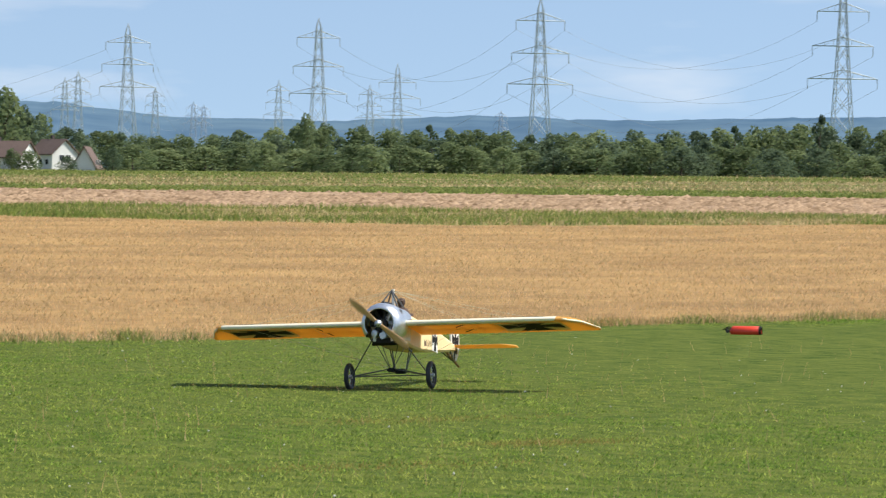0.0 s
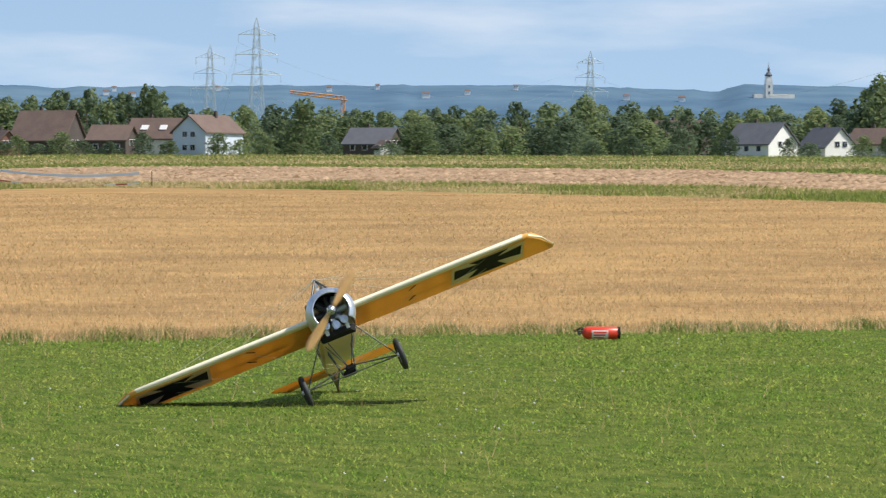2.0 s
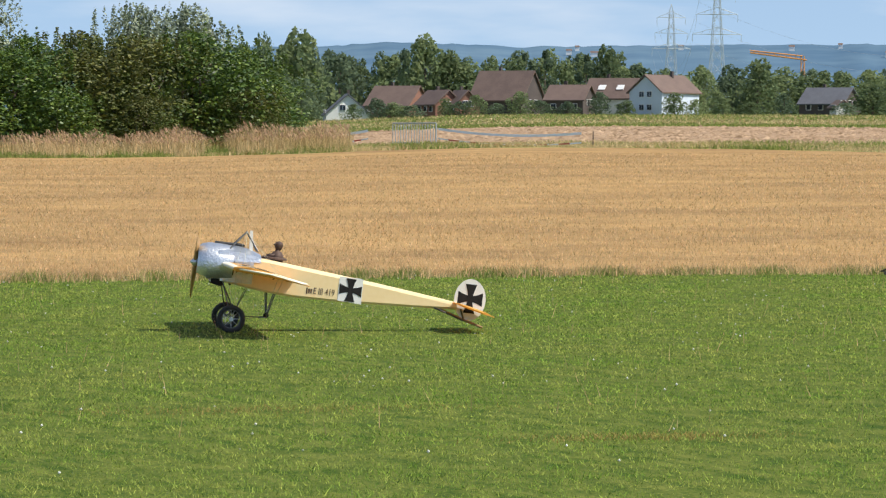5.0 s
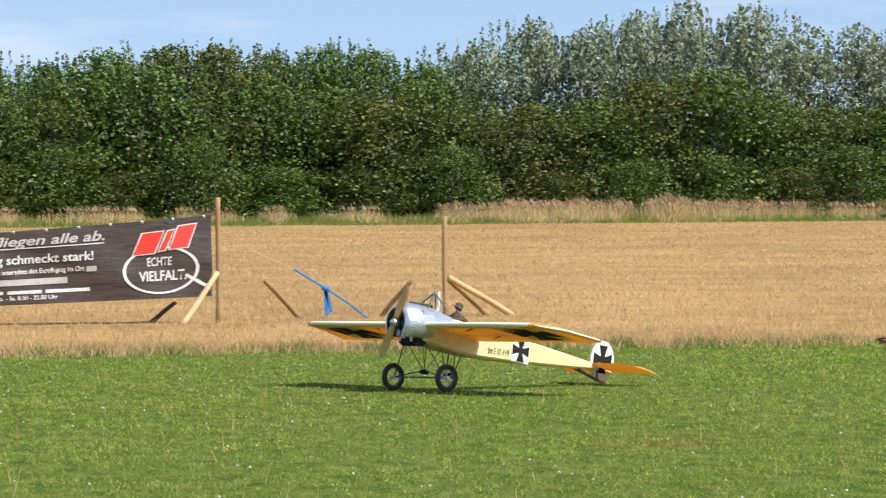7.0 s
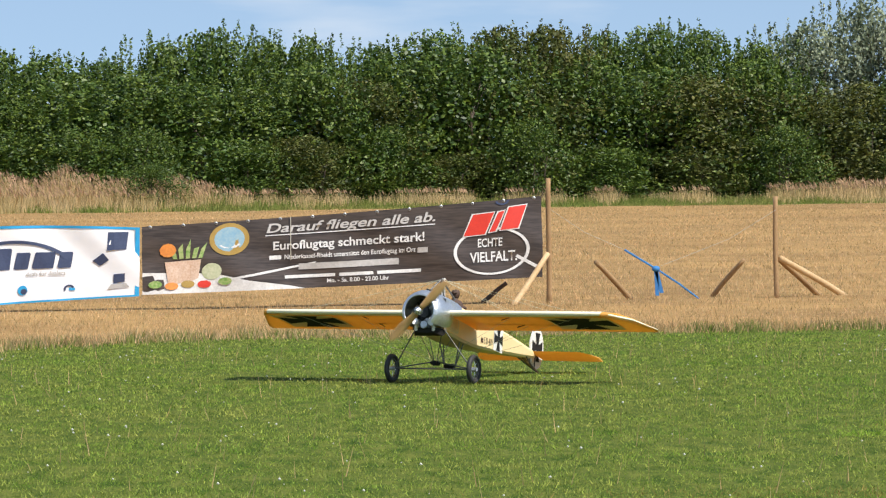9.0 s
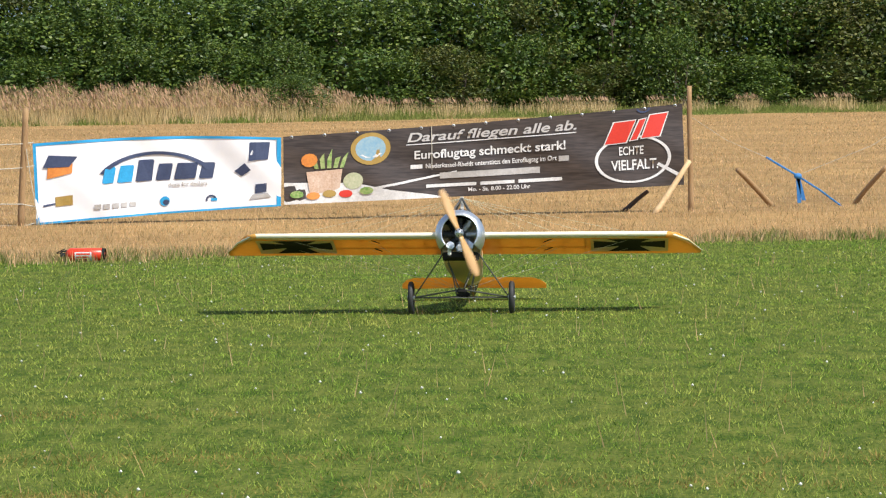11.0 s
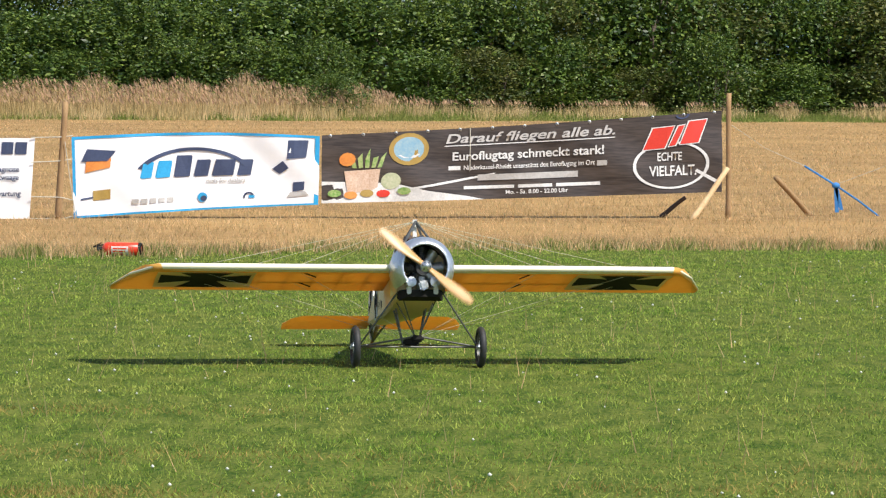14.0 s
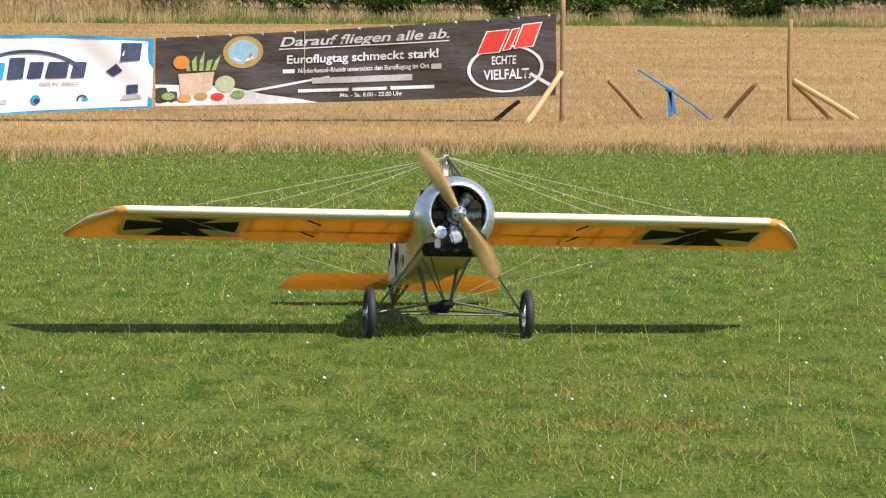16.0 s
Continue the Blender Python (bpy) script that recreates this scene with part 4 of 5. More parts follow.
cord("guy_rope", [(1.62, 60.6, 1.5), (2.2, 61.2, 1.12), (2.84, 61.9, 0.84)], 0.004, "cord", "thin grey guy rope from the banner post")
cord("guy_rope", [(5.24, 62.2, 1.45), (4.5, 62.1, 1.0), (3.4, 61.9, 0.58)], 0.0035, "cord", "thin grey guy rope from the wooden post")
strap = cord("blue_rope", [(2.84, 61.9, 0.84), (3.1, 61.9, 0.68), (3.33, 61.9, 0.54), (3.7, 62.1, 0.30), (4.02, 62.3, 0.06)], 0.016, "rope", "taut blue rope with a thick knot")
bm = bmesh.new()
bmesh.ops.create_icosphere(bm, subdivisions=2, radius=0.055, matrix=Matrix.Translation((0.49, 0, -0.3)) @ Matrix.Diagonal((1.2, 0.8, 0.9, 1)))
part("knot", bm, "rope", strap, "thick blue knot", True)
for k, (dx, dz) in enumerate(((0.02, -0.72), (0.09, -0.68))):
    part("tail", loft(bmesh.new(), [[(0.49 + dx * t + 0.03 * s, 0.01 * e, -0.3 + (dz + 0.3) * t) for s, e in ((-1, -1), (1, -1), (1, 1), (-1, 1))] for t in (0, 0.5, 1)]), "rope", strap)


class Sheet:
    """A hung banner: u runs 0..1 from its left to its right end, v 0..1 upwards."""

    def __init__(self, corners, waves):
        self.c = [Vector(p) for p in corners]        # left bottom, right bottom, right top, left top
        self.w = waves

    def at(self, u, v, off=0.0):
        lb, rb, rt, lt = self.c
        p = lb.lerp(rb, u).lerp(lt.lerp(rt, u), v)
        n = (rb - lb).cross(lt - lb).normalized()
        a, k, sag = self.w
        bulge = a * math.sin(k * u + 1.2 * v) + 0.5 * a * math.sin(2.7 * k * u + 4 * v + 1) + 0.35 * a * math.sin(23 * (u + 0.4 * v))
        p = p + n * (bulge + off)
        p.z -= sag * math.sin(math.pi * u) * (0.3 + 0.7 * v)
        return p

    def cloth(self, name, material, parent, nu=60, nv=12):
        bm = bmesh.new()
        rows = [[bm.verts.new(self.at(i / nu, j / nv)) for i in range(nu + 1)] for j in range(nv + 1)]
        for j in range(nv):
            for i in range(nu):
                bm.faces.new((rows[j][i], rows[j][i + 1], rows[j + 1][i + 1], rows[j + 1][i]))
        return part(name, bm, material, parent, smooth=True)

    def shape(self, name, outline, material, parent, off=0.012, label=""):
        """A flat printed shape with the outline given in u, v, in cells fine enough to follow the cloth."""
        bm = bmesh.new()
        bm.faces.new([bm.verts.new((u, v, 0)) for u, v in outline])
        lo, hi = min(p[0] for p in outline), max(p[0] for p in outline)
        for k in range(1, int((hi - lo) / 0.03) + 1):
            bmesh.ops.bisect_plane(bm, geom=bm.verts[:] + bm.edges[:] + bm.faces[:], plane_co=(lo + 0.03 * k, 0, 0), plane_no=(1, 0, 0))
        for v in bm.verts:
            v.co = self.at(v.co.x, v.co.y, off)
        return part(name, bm, material, parent, label)

    def bar(self, u0, v0, u1, v1, material, parent, name="printed_bar", off=0.012):
        return self.shape(name, [(u0, v0), (u1, v0), (u1, v1), (u0, v1)], material, parent, off)

    def ring(self, cu, cv, ru, rv, thick, material, parent, name="printed_ring", a0=0, a1=360):
        bm = bmesh.new()
        n = 48
        inner, outer = [], []
        for k in range(n + 1):
            a = radians(a0 + (a1 - a0) * k / n)
            inner.append(bm.verts.new(self.at(cu + ru * (1 - thick) * math.cos(a), cv + rv * (1 - thick) * math.sin(a), 0.013)))
            outer.append(bm.verts.new(self.at(cu + ru * math.cos(a), cv + rv * math.sin(a), 0.013)))
        for k in range(n):
            bm.faces.new((inner[k], inner[k + 1], outer[k + 1], outer[k]))
        return part(name, bm, material, parent)

    def text(self, words, u, v, high, wide, material, parent, name="printed_text", slant=0.0):
        """Lettering from (u, v), the lower left, as wide and high as given in u and v."""
        cu = bpy.data.curves.new("text", "FONT")
        cu.body = words
        cu.offset = 0.018
        tmp = new("text", cu)
        dg = bpy.context.evaluated_depsgraph_get()
        dg.update()
        me = bpy.data.meshes.new_from_object(tmp.evaluated_get(dg))
        bpy.data.objects.remove(tmp)
        bpy.data.curves.remove(cu)
        xs = [w.co.x for w in me.vertices]
        x0, x1 = min(xs), max(xs)
        for w in me.vertices:
            p = self.at(u + (w.co.x - x0) / (x1 - x0) * wide + slant * w.co.y, v + w.co.y / 0.7 * high, 0.015)
            w.co = p
        me.materials.append(M[material])
        me.name = name
        ob = new(name, me)
        ob.parent = parent
        return ob


def oval(cu, cv, ru, rv, n=20):
    return [(cu + ru * math.cos(2 * math.pi * k / n), cv + rv * math.sin(2 * math.pi * k / n)) for k in range(n)]


def dark_banner():
    s = Sheet([(-4.47, 58.68, 0.26), (1.52, 60.6, 0.45), (1.52, 60.6, 1.69), (-4.47, 58.68, 1.27)], (0.03, 9.0, 0.03))
    ob = thing("banner", Matrix(), "dark brown printed tarpaulin banner with white slogans, laced to wooden posts", "banner", "advertising banners")
    s.cloth("cloth", "pvc_dark", ob, 80)
    s.text("Darauf fliegen alle ab.", 0.305, 0.80, 0.125, 0.42, "print_title", ob, slant=0.012)
    s.bar(0.302, 0.755, 0.725, 0.768, "print_white", ob)
    s.text("Euroflugtag schmeckt stark!", 0.322, 0.555, 0.115, 0.375, "print_white", ob)
    s.bar(0.312, 0.418, 0.342, 0.475, "print_white", ob)
    s.text("Niederkassel-Rheidt unterstützt den Euroflugtag im Ort", 0.35, 0.418, 0.062, 0.325, "print_white", ob)
    s.bar(0.385, 0.262, 0.635, 0.345, "print_grey", ob)
    s.bar(0.68, 0.40, 0.705, 0.47, "print_grey", ob)
    for u0, u1 in ((0.35, 0.475), (0.485, 0.57), (0.58, 0.69)):
        s.bar(u0, 0.145, u1, 0.19, "print_white", ob)
    s.text("Mo. - Sa. 8.00 - 22.00 Uhr", 0.455, 0.065, 0.055, 0.155, "print_white", ob)
    # emblem: a white oval ring with red slanted blocks above the slogan
    s.ring(0.868, 0.36, 0.098, 0.30, 0.085, "print_white", ob, "emblem_ring", 118, 440)
    for u, v, w, h in ((0.797, 0.57, 0.054, 0.28), (0.862, 0.60, 0.016, 0.26), (0.890, 0.62, 0.046, 0.29)):
        s.shape("emblem_edge", [(u - 0.003, v - 0.012), (u + w + 0.003, v), (u + w + 0.027, v + h + 0.012), (u + 0.021, v + h)], "print_white", ob, 0.018)
        s.shape("emblem_block", [(u, v), (u + w, v + 0.012), (u + w + 0.024, v + h), (u + 0.024, v + h - 0.012)], "print_red", ob, 0.022)
    s.ring(0.897, 0.985, 0.018, 0.05, 0.35, "print_navy", ob, "emblem_curl", 180, 370)
    s.text("ECHTE", 0.834, 0.42, 0.105, 0.062, "print_white", ob)
    s.text("VIELFALT.", 0.812, 0.23, 0.125, 0.122, "print_white", ob)
    # round badge, paper bag with vegetables
    s.shape("badge", oval(0.213, 0.745, 0.05, 0.23, 28), "print_gold", ob)
    s.shape("badge_centre", oval(0.213, 0.745, 0.038, 0.175, 24), "print_sky", ob, 0.017)
    s.bar(0.198, 0.742, 0.226, 0.758, "print_navy", ob, "badge_bar", 0.021)
    s.shape("badge_wave", [(0.186, 0.66), (0.215, 0.69), (0.242, 0.67), (0.228, 0.62), (0.2, 0.62)], "print_white", ob, 0.021)
    s.shape("printed_bag", [(0.062, 0.14), (0.135, 0.16), (0.142, 0.48), (0.055, 0.46)], "print_paper", ob, 0.013)
    for k in range(5):
        s.shape("printed_leaf", [(0.075 + 0.015 * k, 0.5), (0.085 + 0.015 * k, 0.5), (0.078 + 0.02 * k, 0.66 + 0.06 * (k % 3)), (0.068 + 0.019 * k, 0.64)], "print_green", ob, 0.011)
    s.shape("printed_bread", oval(0.062, 0.63, 0.02, 0.10, 12), "print_orange", ob, 0.015)
    s.shape("printed_cabbage", oval(0.168, 0.30, 0.024, 0.12, 16), "print_cabbage", ob, 0.017)
    for k, (u, v, key) in enumerate(((0.03, 0.12, "print_green"), (0.07, 0.09, "print_orange"), (0.11, 0.11, "print_gold"), (0.15, 0.10, "print_red"), (0.2, 0.13, "print_green"))):
        s.shape("printed_vegetable", oval(u, v + 0.02, 0.017, 0.055, 10), key, ob, 0.019 + 0.002 * k)
    # white shine on the glossy cloth, laid on as flat white shapes
    s.shape("pale_print", [(0.0, 0.0), (0.40, 0.0), (0.36, 0.05), (0.26, 0.14), (0.17, 0.27), (0.0, 0.32)], "print_white", ob, 0.007)
    for k in range(4):
        u, v = 0.10 + 0.055 * k, 0.06 + 0.045 * k
        s.shape("printed_ray", [(u, v), (u + 0.16, v + 0.14), (u + 0.163, v + 0.17), (u, v + 0.03)], "print_white", ob, 0.009)
    s.shape("printed_ray", [(0.93, 0.27), (0.995, 0.08), (0.995, 0.13), (0.935, 0.30)], "print_white", ob, 0.010)
    for k in range(13):
        p = s.at(0.02 + k * 0.08, 0.985, 0.012)
        part("eyelet", lathe(bmesh.new(), [(-0.004, 0.012), (0.004, 0.026), (0.004, 0.012)], 8, "y", p), "zinc", ob)
    part("lacing", rod(bmesh.new(), s.at(0.365, 1.0, 0.02), s.at(0.365, 0.4, 0.03), 0.008, sides=5), "cord", ob)


def white_banner():
    s = Sheet([(-8.02, 57.6, 0.03), (-4.52, 58.66, 0.24), (-4.50, 58.66, 1.26), (-8.06, 57.6, 1.22)], (0.035, 7.0, -0.06))
    ob = thing("banner", Matrix(), "white tarpaulin banner with a light blue border and printed products", "banner", "advertising banners")
    s.cloth("cloth", "pvc_white", ob, 50)
    for u0, v0, u1, v1 in ((0, 0.965, 1, 1), (0, 0, 1, 0.025), (0, 0.025, 0.012, 0.965), (0.982, 0.025, 1, 0.965)):
        s.bar(u0, v0, u1, v1, "print_blue", ob, "border", 0.008)
    # word mark as plain blocks under a black arc
    for u, w, h, key in ((0.270, 0.052, 0.20, "print_blue"), (0.332, 0.066, 0.21, "print_blue"), (0.408, 0.072, 0.27, "print_navy"), (0.490, 0.064, 0.21, "print_navy"), (0.564, 0.092, 0.21, "print_navy"), (0.666, 0.062, 0.21, "print_navy")):
        s.shape("emblem_block", [(u, 0.45), (u + 0.008, 0.435), (u + w - 0.006, 0.44), (u + w + 0.006, 0.44 + h - 0.02), (u + w + 0.002, 0.44 + h), (u + 0.016, 0.44 + h)], key, ob)
    s.ring(0.49, 0.35, 0.26, 0.46, 0.09, "print_navy", ob, "emblem_arc", 28, 152)
    s.text("deals for dealers", 0.54, 0.345, 0.055, 0.16, "print_grey", ob)
    s.shape("printed_servo", [(0.05, 0.55), (0.15, 0.60), (0.155, 0.72), (0.055, 0.70)], "print_orange", ob)
    s.shape("printed_servo_top", [(0.035, 0.69), (0.14, 0.68), (0.175, 0.80), (0.06, 0.84)], "print_navy", ob, 0.016)
    s.shape("printed_charger", [(0.865, 0.66), (0.945, 0.68), (0.955, 0.93), (0.87, 0.92)], "print_navy", ob)
    s.shape("printed_box", [(0.81, 0.52), (0.84, 0.45), (0.875, 0.53), (0.85, 0.63)], "print_navy", ob)
    s.shape("printed_laptop", [(0.895, 0.20), (0.94, 0.22), (0.94, 0.34), (0.895, 0.33)], "print_navy", ob)
    s.shape("printed_keyboard", [(0.87, 0.12), (0.96, 0.14), (0.945, 0.20), (0.885, 0.19)], "print_grey", ob)
    s.shape("printed_tool", [(0.08, 0.20), (0.15, 0.21), (0.15, 0.33), (0.08, 0.32)], "print_gold", ob)
    s.shape("printed_tip", [(0.03, 0.21), (0.08, 0.23), (0.08, 0.25), (0.03, 0.235)], "print_navy", ob)
    for k in range(5):
        s.bar(0.235 + 0.036 * k, 0.125, 0.262 + 0.036 * k, 0.185, "print_grey", ob)
    s.shape("printed_globe", oval(0.525, 0.165, 0.02, 0.062, 16), "print_blue", ob)
    s.shape("printed_globe_shade", oval(0.53, 0.15, 0.013, 0.035, 12), "print_navy", ob, 0.016)
    s.ring(0.715, 0.15, 0.022, 0.06, 0.35, "print_navy", ob, "printed_arc", 20, 200)
    s.bar(0.715, 0.13, 0.74, 0.165, "print_blue", ob)


def phone_banner():
    s = Sheet([(-15.6, 55.2, 0.0), (-8.62, 57.3, 0.02), (-8.55, 57.32, 1.20), (-15.6, 55.2, 1.30)], (0.03, 11.0, 0.03))
    ob = thing("banner", Matrix(), "white tarpaulin banner with dark blue lettering on garage services", "banner", "advertising banners")
    s.cloth("cloth", "pvc_white", ob, 70)
    for u0, u1 in ((0.745, 0.77), (0.78, 0.805), (0.81, 0.835), (0.85, 0.875), (0.88, 0.905), (0.92, 0.93), (0.935, 0.958), (0.962, 0.985)):
        s.bar(u0, 0.80, u1, 0.95, "print_navy", ob)
    for k, words in enumerate(("Motortester, Fehlerdiagnose", "Achsmessstand, Radlastwaage", "Stoßdämpferprüfstand", "Klimaanlagenprüfung/-wartung", "Reparaturen aller Art")):
        v = 0.585 - 0.10 * k
        s.text(words, 0.80, v, 0.065, 0.0064 * len(words), "print_navy", ob)
        s.bar(0.782, v + 0.005, 0.789, v + 0.05, "print_navy", ob)
    s.text("arken", 0.72, 0.04, 0.08, 0.062, "print_red", ob)
    s.text("e", 0.735, 0.27, 0.13, 0.024, "print_red", ob)
    for k in range(5):
        s.bar(0.875 + 0.012 * k, 0.025, 0.884 + 0.012 * k, 0.07, "print_grey", ob)


dark_banner()
white_banner()
phone_banner()
for z0, z1, z2 in ((1.21, 1.22, 1.24), (0.85, 0.87, 0.9), (0.35, 0.34, 0.3), (0.03, 0.02, 0.06)):
    cord("lashing", [(-8.6, 57.28, z0), (-8.2, 57.46, z1), (-8.03, 57.56, z2)], 0.007, "cord", "pale lashing cord between banner and post")
cord("lashing", [(-8.13, 57.44, 1.15), (-8.06, 57.5, 0.6), (-7.98, 57.55, 0.05)], 0.007, "cord", "pale lashing cord hanging beside the post")


# ---- red extinguishers lying at the edge of the grass ----
def extinguisher(x, y, heading, labelled):
    ob = thing("fire_extinguisher", Matrix.Translation((x, y, land(x, y) + 0.08)) @ pose(0, 0, 0, 0, 0, heading) @ Matrix.Scale(0.82, 4),
               "red fire extinguisher with white label lying in the grass" if labelled else "plain orange-red fire extinguisher lying in the grass", "extinguisher", "extinguishers along the field edge")
    body = lathe(bmesh.new(), [(-0.26, 0.0), (-0.26, 0.07), (-0.245, 0.088), (0.2, 0.09), (0.24, 0.07), (0.265, 0.03), (0.27, 0.0)], 28, "x")
    part("cylinder", body, "red", ob, smooth=True)
    part("foot_ring", lathe(bmesh.new(), [(-0.275, 0.082), (-0.235, 0.093), (-0.235, 0.08), (-0.275, 0.07)], 24, "x"), "black", ob)
    part("valve", box(rod(bmesh.new(), (0.26, 0, 0), (0.33, 0, 0), 0.022), (0.05, 0.05, 0.06), (0.31, 0, 0), bevel=0.01), "dark_metal", ob)
    part("handle", box(box(bmesh.new(), (0.13, 0.025, 0.012), (0.33, 0, 0.055), (0, 25, 0)), (0.12, 0.025, 0.012), (0.33, 0, 0.025)), "black", ob)
    pts = [(0.31, -0.03, 0.0), (0.34, -0.08, 0.04), (0.28, -0.11, 0.05), (0.1, -0.11, 0.03), (0.0, -0.105, 0.0)]
    hose = bmesh.new()
    for a, b in zip(pts, pts[1:]):
        rod(hose, a, b, 0.011, sides=7)
    part("hose", hose, "black", ob)
    for start in (195, 15) if labelled else ():
        lab = part("label", lathe(bmesh.new(), [(-0.1, 0.0915), (0.13, 0.0915)], 10, "x", arc=(start + 50, start + 140)), "print_white", ob, "white printed label")
        for k in range(3):
            part("printed_bar", lathe(bmesh.new(), [(-0.08 + 0.02 * k, 0.0932), (0.11, 0.0932)], 2, "x", arc=(start + 62 + 25 * k, start + 76 + 25 * k)), "red", lab)
    return ob


extinguisher(39.5, 49.1, 128, False)
extinguisher(23.72, 49.3, 154, True)
extinguisher(9.7, 48.1, 168, False)
extinguisher(-5.52, 43.5, 178, True)


# ---- barrier and tape beyond the stubble ----
def build_barrier():
    a, b = spot(18.62, 235, EYE1), spot(19.27, 232, EYE1)
    d = b - a
    ob = thing("crowd_barrier", Matrix.Translation(a) @ pose(0, 0, 0, 0, 0, math.degrees(math.atan2(d.y, d.x))), "galvanised steel crowd barrier standing on the verge", "barrier")
    w = d.length
    part("frame", rod(rod(rod(rod(bmesh.new(), (0, 0, 0.1), (0, 0, 1.45), 0.03), (w, 0, 0.1), (w, 0, 1.45), 0.045), (0, 0, 1.45), (w, 0, 1.45), 0.045), (0, 0, 0.25), (w, 0, 0.25), 0.045), "zinc", ob)
    for k in range(1, 16):
        part("bar", rod(bmesh.new(), (w * k / 16, 0, 0.25), (w * k / 16, 0, 1.45), 0.026, sides=5), "zinc", ob)
    for x in (0.25, w - 0.25):
        part("foot", box(bmesh.new(), (0.06, 0.7, 0.05), (x, 0, 0.06)), "zinc", ob)


def ribbon(pts, high, label):
    ob = thing("barrier_tape", Matrix(), label, "tape")
    fine = []
    for p, q in zip(pts, pts[1:]):
        n = 14
        for k in range(n):
            t = k / n
            m = Vector(p).lerp(Vector(q), t)
            m.z -= 0.30 * 4 * t * (1 - t)
            fine.append(m)
    for k, (p, q) in enumerate(zip(fine, fine[1:])):
        bm = bmesh.new()
        bm.faces.new([bm.verts.new(v) for v in (p, q, q + Vector((0, 0.8 * high, high)), p + Vector((0, 0.8 * high, high)))])
        part("stripe", bm, "tape_red" if (k % 2 and high < 0.14) else "tape", ob)


build_barrier()
p0, p1, p2 = spot(19.3, 232, EYE1), spot(21.64, 222, EYE1), spot(16.9, 236, EYE1)
pole("stake", p1 - Vector((0, 0, 0.1)), p1 + Vector((0, 0, 0.95)), 0.035, "dark stake holding barrier tape", "timber_dark", "stake")
ribbon([p0 + Vector((0, 0, 1.0)), p1 + Vector((0, 0, 0.80))], 0.14, "white plastic barrier tape sagging between stake and barrier")
ribbon([p0 + Vector((0, 0, 0.45)), p1 + Vector((0, 0, 0.28))], 0.08, "red and white barrier tape near the ground")
ribbon([p2 + Vector((0, 0, 1.0)), p0 + Vector((-4, 0, 0.95))], 0.14, "white plastic barrier tape behind tall grass")
ribbon([p2 + Vector((0, 0, 0.55)), p0 + Vector((-4, 0, 0.5))], 0.08, "red and white barrier tape behind tall grass")


# ---- small things in the lawn ----
def build_clover():
    v, f = [], []
    rng = np.random.default_rng(44)
    pts = np.concatenate([fan(320, -13, 7, 13, 44, (0, 0), 1.6, 51), fan(220, 6, 24, 19, 52, (0, 0), 1.6, 52), fan(300, 17, 46, 19, 56, EYE1, 1.6, 53)])
    a, r = polar(pts)
    pts = pts[r < np.interp(a, np.arange(-30, 61), [EDGE(t) for t in range(-30, 61)])]
    for x, y in pts:
        k, z, b = rng.uniform(0.005, 0.011), rng.uniform(0.02, 0.04), len(v)
        v += [(x - k, y, z), (x, y - k, z), (x + k, y, z), (x, y + k, z), (x, y, z + k), (x, y, z - k)]
        f += [(b, b + 1, b + 4), (b + 1, b + 2, b + 4), (b + 2, b + 3, b + 4), (b + 3, b, b + 4), (b + 1, b, b + 5), (b + 2, b + 1, b + 5), (b + 3, b + 2, b + 5), (b, b + 3, b + 5)]
    tagged(raw("clover_heads", v, f, "flower"), "small white clover heads dotted over the lawn", "flowers", kind="stuff")


build_clover()


# ---- the model aircraft ----
# Its space: x forward, y to its left, z up; origin on the ground between the wheels.
LE, TE, ZLE, ZTE = 0.12, -0.56, 0.610, 0.533


def wing_z(x, upper):
    f = (LE - x) / (LE - TE)
    mid = ZLE + (ZTE - ZLE) * f
    camber = 0.042 * math.sin(math.pi * min(1, f ** 0.7))
    thick = 0.023 * math.sin(math.pi * min(1.0, f ** 0.38)) + 0.003
    return mid + camber * 0.55 + (thick if upper else -thick)


def wing_skin(side):
    bm = bmesh.new()
    rings = []
    spans = [0.15, 0.4, 0.7, 1.0, 1.3, 1.55, 1.66]
    n = 14

    def ring(y, le, te):
        xs = [le + (te - le) * (0.5 - 0.5 * math.cos(math.pi * k / n)) for k in range(n + 1)]
        up = [(x, side * y, wing_z(x, True)) for x in xs]
        lo = [(x, side * y, wing_z(x, False)) for x in xs[::-1]]
        return up + lo[1:-1]

    for y in spans:
        rings.append(ring(y, LE, TE))
    for t in (0.25, 0.5, 0.75, 0.95):
        rings.append(ring(1.66 + 0.26 * t, LE - (LE - TE - 0.06) * t ** 1.05, TE + 0.015 * t))
    loft(bm, rings)
    bmesh.ops.recalc_face_normals(bm, faces=bm.faces)
    return bm


def cross(long, tall, place, flare=1.7, waist=0.095, end=0.235):
    """An iron cross of two flared bars; place(u, v) gives the point for u, v in metres."""
    bm = bmesh.new()
    for k in range(2):
        n, m = 16, 4
        rows = []
        for i in range(n + 1):
            s = -1 + 2 * i / n
            h = waist + (end - waist) * abs(s) ** flare
            row = []
            for j in range(m + 1):
                q = (-1 + 2 * j / m) * h
                u, v = (s * long / 2, q * tall) if k == 0 else (q * long, s * tall / 2)
                row.append(bm.verts.new(place(u, v, 0.0012 * k)))
            rows.append(row)
        for i in range(n):
            for j in range(m):
                bm.faces.new((rows[i][j], rows[i + 1][j], rows[i + 1][j + 1], rows[i][j + 1]))
    return bm


